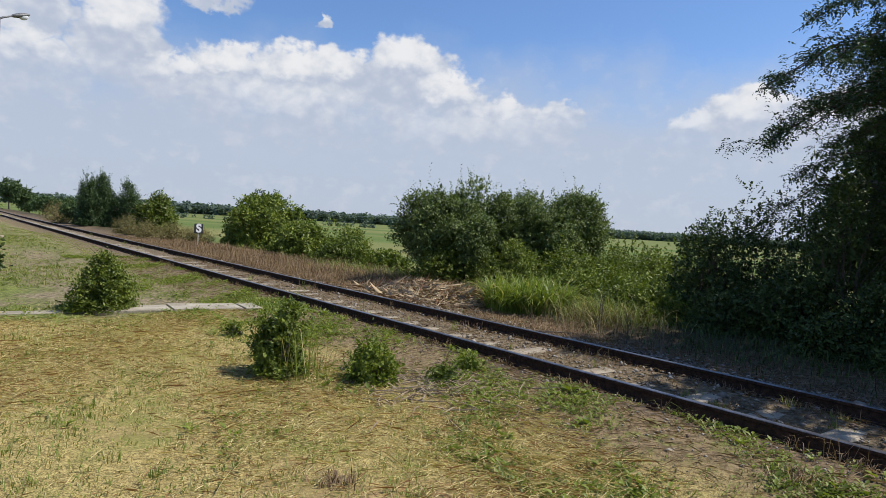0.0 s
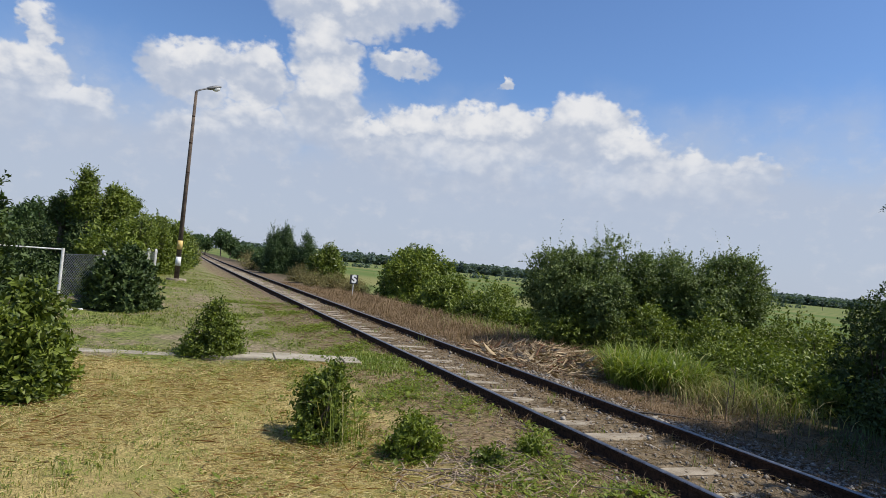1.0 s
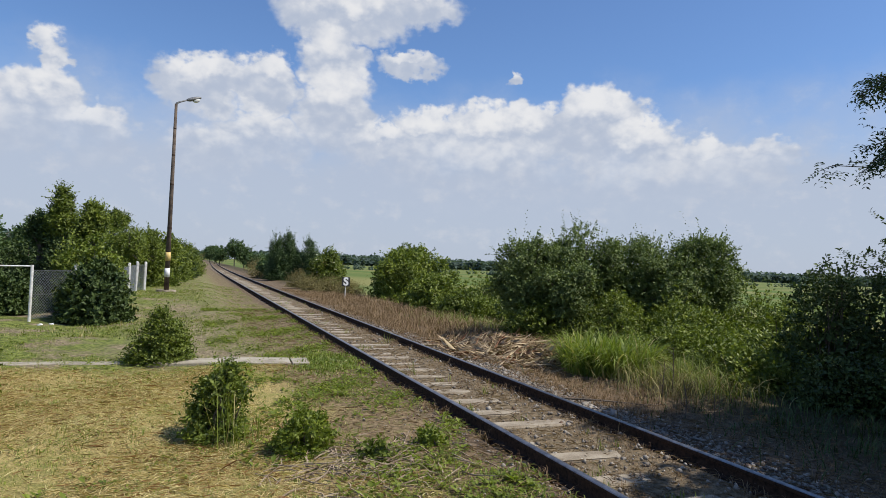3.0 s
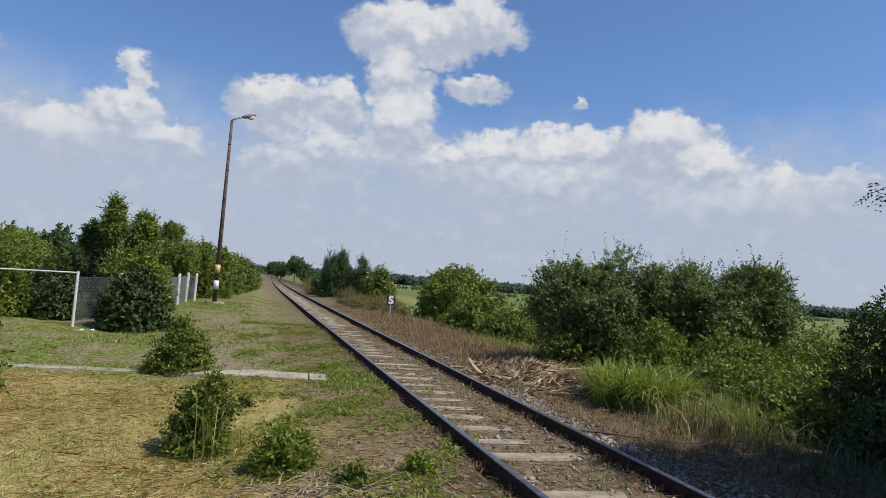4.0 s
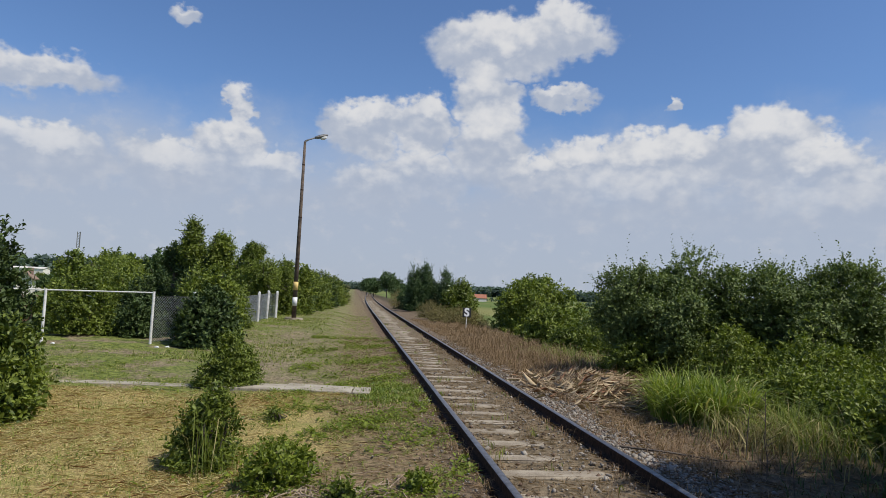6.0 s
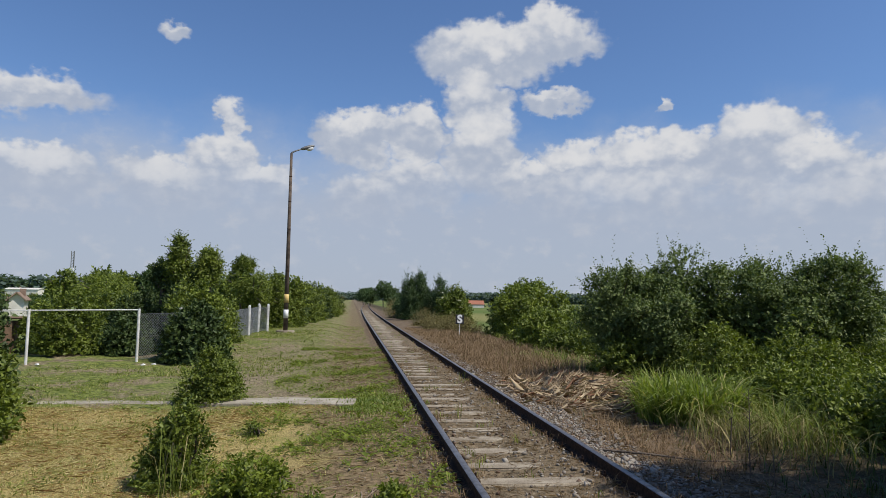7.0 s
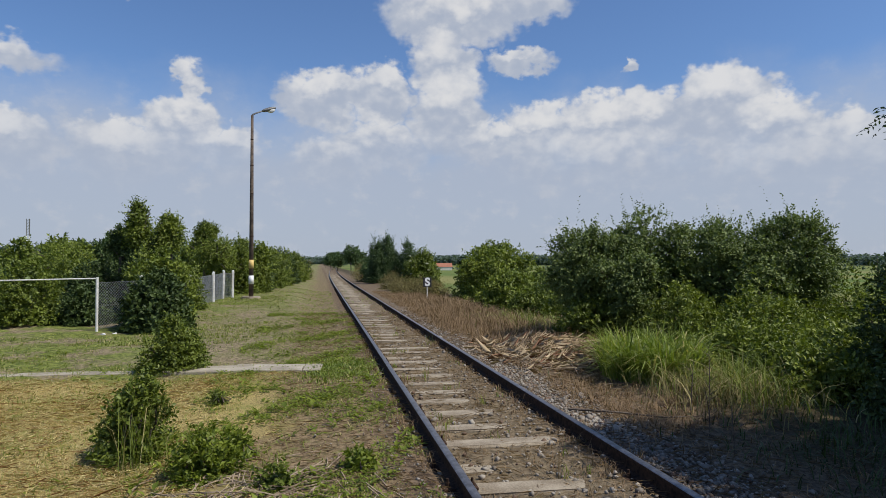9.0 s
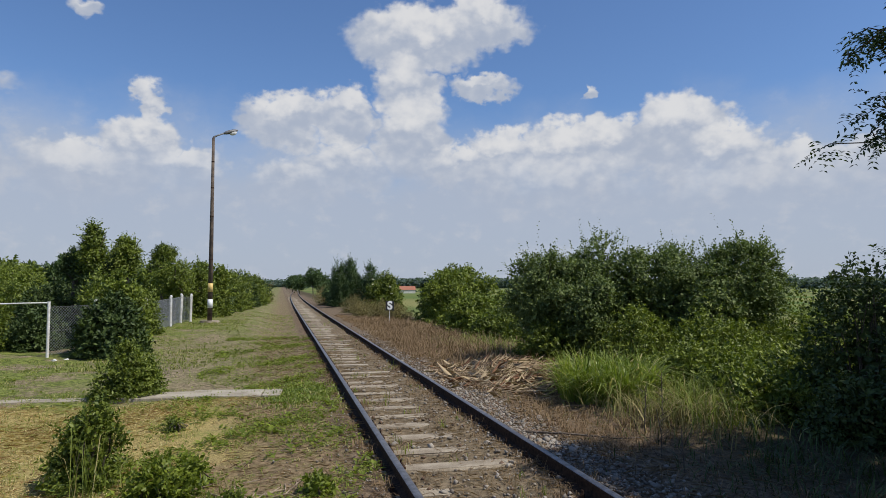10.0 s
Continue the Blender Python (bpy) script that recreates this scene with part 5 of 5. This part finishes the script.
def arching(pos, heading, height, width, lean, steps=5):
    """Broad grass blades that rise and arch over, tapering to the tip."""
    n = len(pos)
    d = np.stack([np.cos(heading), np.sin(heading), np.zeros(n)], 1)
    s = np.stack([-np.sin(heading), np.cos(heading), np.zeros(n)], 1)
    rings = []
    for k in range(steps):
        u = k / (steps - 1)
        c = pos + d * (height * lean * u ** 1.8)[:, None] + np.array([[0, 0, 1.0]]) * (height * (u - 0.55 * np.minimum(lean, 1.2) * u ** 3))[:, None]
        w = (width * (1 - u) ** 0.6 * 0.5 + 0.0004)[:, None]
        rings += [c - s * w, c + s * w]
    v = np.stack(rings, 1).reshape(-1, 3)
    i = np.arange(n)[:, None] * (2 * steps)
    f = np.concatenate([np.stack([i[:, 0] + 2 * k, i[:, 0] + 2 * k + 1, i[:, 0] + 2 * k + 3, i[:, 0] + 2 * k + 2], 1) for k in range(steps - 1)])
    return v, f


n = 1500
ang, rad = r9.uniform(0, 6.283, n), np.sqrt(r9.random(n))
px, py = 3.15 + np.cos(ang) * rad * 0.62, 9.5 + np.sin(ang) * rad * 1.05
clump = thing("grass_clump", "large clump of tall bright green grass", "grass", (0, 0, 0))
sector = (ang / 6.2832 * 7).astype(int) % 7
for k in range(7):
    m = sector == k
    v, f = arching(np.stack([px[m], py[m], height_at(px[m], py[m]) - 0.01], -1), ang[m] + r9.normal(scale=1.8, size=m.sum()), 0.92 * r9.uniform(0.45, 1.1, m.sum()), 0.036 * r9.uniform(0.5, 1.2, m.sum()), np.abs(r9.normal(0.75, 0.32, m.sum())))
    tagged(link_mesh("tuft", v, f, GRASS_TALL, clump), kind="stuff")

# the patch under the tree takes the dark leaf colour to deepen ground shade
for k, (cx, cy, sx, sy, count, hh, ww, mat, lab) in enumerate(((3.5, 7.9, 0.35, 0.55, 900, 0.6, 0.014, GRASS_GREEN, "loose green grass on the bank"), (3.1, 7.6, 0.42, 0.55, 800, 0.45, 0.008, BROOM, "loose straw-coloured grass on the bank"),
                                                           (3.3, 3.6, 0.7, 2.4, 3200, 0.26, 0.012, LEAF_DARK, "low grass coloured dark for shade under the tree"), (3.9, 16.5, 0.5, 2.2, 900, 0.45, 0.014, GRASS_GREEN, "green grass at the foot of the bushes"))):
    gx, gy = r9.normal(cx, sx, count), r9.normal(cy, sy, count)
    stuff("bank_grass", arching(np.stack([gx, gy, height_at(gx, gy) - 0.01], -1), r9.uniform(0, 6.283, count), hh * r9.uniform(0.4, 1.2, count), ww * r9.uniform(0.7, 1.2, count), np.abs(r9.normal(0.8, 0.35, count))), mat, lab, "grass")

# pile of dry reeds and twigs
pile = thing("brush_pile", "heap of dry pale reeds and twigs beside the track", "brush pile", (0, 0, 0))
bm = bmesh.new()
for k in range(900):
    cx, cy = r9.normal(2.25, 0.42), r9.normal(12.2, 0.8)
    z = float(height_at(cx, cy)) + max(0.0, 0.26 * math.exp(-((cx - 2.3) / 0.5) ** 2 - ((cy - 12.2) / 0.9) ** 2)) * r9.uniform(0.1, 1.1) + 0.01
    a, L = r9.normal(0.2, 0.8), r9.uniform(0.12, 0.42)
    dz = r9.normal(scale=0.12)
    a0, a1 = Vector((cx - math.cos(a) * L, cy - math.sin(a) * L * 0.8, max(0.0, z - dz * L))), Vector((cx + math.cos(a) * L, cy + math.sin(a) * L * 0.8, max(0.0, z + dz * L)))
    add_tube(bm, [a0, a0.lerp(a1, 0.5) + Vector((0, 0, 0.03)), a1], [0.009, 0.007, 0.004], 4, False)
tagged(part("twig_litter", bm, TWIG, pile), kind="stuff")
v, f = hay(4200, lambda r, n: r.normal(2.3, 0.45, n), lambda r, n: r.normal(12.1, 0.8, n), 422, lambda x, y, r: x > 1.1, 0.24, 0.009)
v[:, 2] += np.repeat(np.abs(r9.normal(scale=0.05, size=len(v) // 4)), 4) + np.tile([0, 0.0, 0.07, 0.0], len(v) // 4) * np.repeat(r9.normal(size=len(v) // 4), 4)
v[:, 2] += 0.26 * np.exp(-((v[:, 0] - 2.3) / 0.5) ** 2 - ((v[:, 1] - 12.2) / 0.9) ** 2)
link_mesh("dry_leaves", v, f, REED, pile, "pale dry reed leaves")

stuff("dead_brush", patch(26000, lambda r, n: r.normal(3.0, 0.75, n), lambda r, n: 11.5 + 24 * r.random(n) ** 1.2, 0.2, 0.008, 1.0, 423, lambda x, y, r: x > 1.5, 8), DRY_WEED, "low reddish-brown dead brush behind the heap", "dry grass")

# dry broom-like scrub near the willow and the sign
for i, (sx, sy, rr, hh) in enumerate([(3.6, 35.5, 0.9, 1.1), (3.0, 38.0, 0.9, 1.1), (2.8, 42.0, 0.9, 1.3), (2.4, 64.0, 1.2, 2.2), (2.8, 70.0, 1.4, 2.4), (3.9, 32.6, 0.8, 0.9), (-3.4, 66.0, 1.3, 2.4)]):
    shrub("dry_scrub", "thin olive-brown dry scrub beside the line", (sx, sy), (rr * 1.3, rr * 1.3, hh), BROOM, 420, 8, 0.4, 0.12, 430 + i, "scrub", ratio=0.13, up=1.4, group="dry scrub along the line", lump=0.4)

# cut twigs under the low shrubs, stump in the lawn
twigs = thing("cut_twigs", "dry cut twigs lying on bare earth", "twigs", (0, 0, 0))
bm = bmesh.new()
for k in range(190):
    cx, cy = r9.normal(-2.3, 0.42), r9.normal(5.3, 0.42)
    a, L, z = r9.uniform(0, 6.28), r9.uniform(0.05, 0.24), float(height_at(cx, cy)) + 0.012
    d = Vector((math.cos(a) * L, math.sin(a) * L, 0))
    c = Vector((cx, cy, z))
    add_tube(bm, [c - d, c + Vector((r9.normal() * 0.02, r9.normal() * 0.02, 0.02)), c + d + Vector((0, 0, abs(r9.normal()) * 0.04))], [0.007, 0.006, 0.003], 4, False)
tagged(part("twig_litter", bm, TWIG, twigs), kind="stuff")
for i, (sx, sy) in enumerate(((-4.35, 3.75), (-1.55, 2.2), (-5.6, 2.9))):
    tuft = thing("dry_tuft", "dry brown tuft of cut stubble in the lawn", "dry grass", (sx, sy, float(height_at(sx, sy))), 30)
    r = np.random.default_rng(470 + i)
    v, f = blades_mesh(np.stack([r.normal(scale=0.07, size=90), r.normal(scale=0.06, size=90), np.zeros(90)], -1), r.uniform(0, 6.283, 90), r.uniform(0.04, 0.12, 90), 0.008 * np.ones(90), np.abs(r.normal(0.9, 0.4, 90)))
    tagged(link_mesh("tuft", v, f, DRY_WEED, tuft), kind="stuff")

# tall thin weed stalks beside the small shrub and the far rail
for i, (sx, sy, hh, nn) in enumerate([(-3.42, 6.25, 0.9, 30), (-3.12, 6.4, 0.42, 26), (2.15, 6.6, 0.6, 6), (0.2, 5.4, 0.45, 6)]):
    r = np.random.default_rng(450 + i)
    s = thing("weed_stalks", "thin pale green weed stalks", "weeds", (sx, sy, float(height_at(sx, sy))), 0)
    v, f = blades_mesh(np.stack([r.normal(scale=0.1, size=nn), r.normal(scale=0.1, size=nn), np.zeros(nn)], -1), r.uniform(0, 6.283, nn), hh * r.uniform(0.5, 1.0, nn), 0.007 * np.ones(nn), np.abs(r.normal(0.4, 0.25, nn)))
    tagged(link_mesh("tuft", v, f, GRASS_GREEN if i < 2 else DRY_WEED, s), kind="stuff")

# fallen branch and dark dead stalks on the gravel, pale litter by the fence
branch = thing("fallen_branch", "thin dark fallen branch on the gravel", "branch", (0, 0, 0))
bm = add_tube(bmesh.new(), [(1.05, 7.55, float(height_at(1.05, 7.55)) + 0.02), (1.5, 7.2, float(height_at(1.5, 7.2)) + 0.05), (2.0, 7.0, float(height_at(2.0, 7.0)) + 0.03), (2.45, 6.95, float(height_at(2.45, 6.95)) + 0.02)], [0.016, 0.014, 0.01, 0.004], 6)
part("limb", bm, BARK, branch)
for i, (sx, sy, hh) in enumerate([(2.35, 7.05, 0.62), (2.75, 7.3, 0.7), (2.1, 6.3, 0.5), (1.9, 5.6, 0.45)]):
    r = random.Random(500 + i)
    st = thing("dead_stalk", "dark dry upright weed stalk", "weeds", (sx, sy, float(height_at(sx, sy))), 0, "dead stalks by the line")
    bm = add_tube(bmesh.new(), [(0, 0, -0.03), (r.uniform(-0.03, 0.03), 0, hh * 0.5), (r.uniform(-0.06, 0.06), 0.02, hh)], [0.007, 0.006, 0.003], 5)
    part("stem", bm, BARK, st)
    for k in range(6):
        z = hh * (0.3 + 0.11 * k)
        a = r.uniform(0, 6.28)
        part("side_stem", add_tube(bmesh.new(), [(0, 0, z), (math.cos(a) * 0.09, math.sin(a) * 0.09, z + 0.07)], [0.004, 0.002], 4), BARK, st)
for i, (sx, sy) in enumerate([(-7.0, 17.3), (-6.8, 17.5), (-9.4, 17.2)]):
    p = thing("litter", "pale crumpled litter lying by the fence", "litter", (sx, sy, float(height_at(sx, sy))), 40 * i)
    bm = bmesh.new()
    bmesh.ops.create_icosphere(bm, subdivisions=2, radius=0.05, matrix=pose(0, 0, 0.02) @ Matrix.Diagonal((1.2, 0.8, 0.5, 1)))
    rr = random.Random(520 + i)
    for vert in bm.verts:
        vert.co *= rr.uniform(0.75, 1.2)
    part("paper", bm, WHITE_PAINT, p)
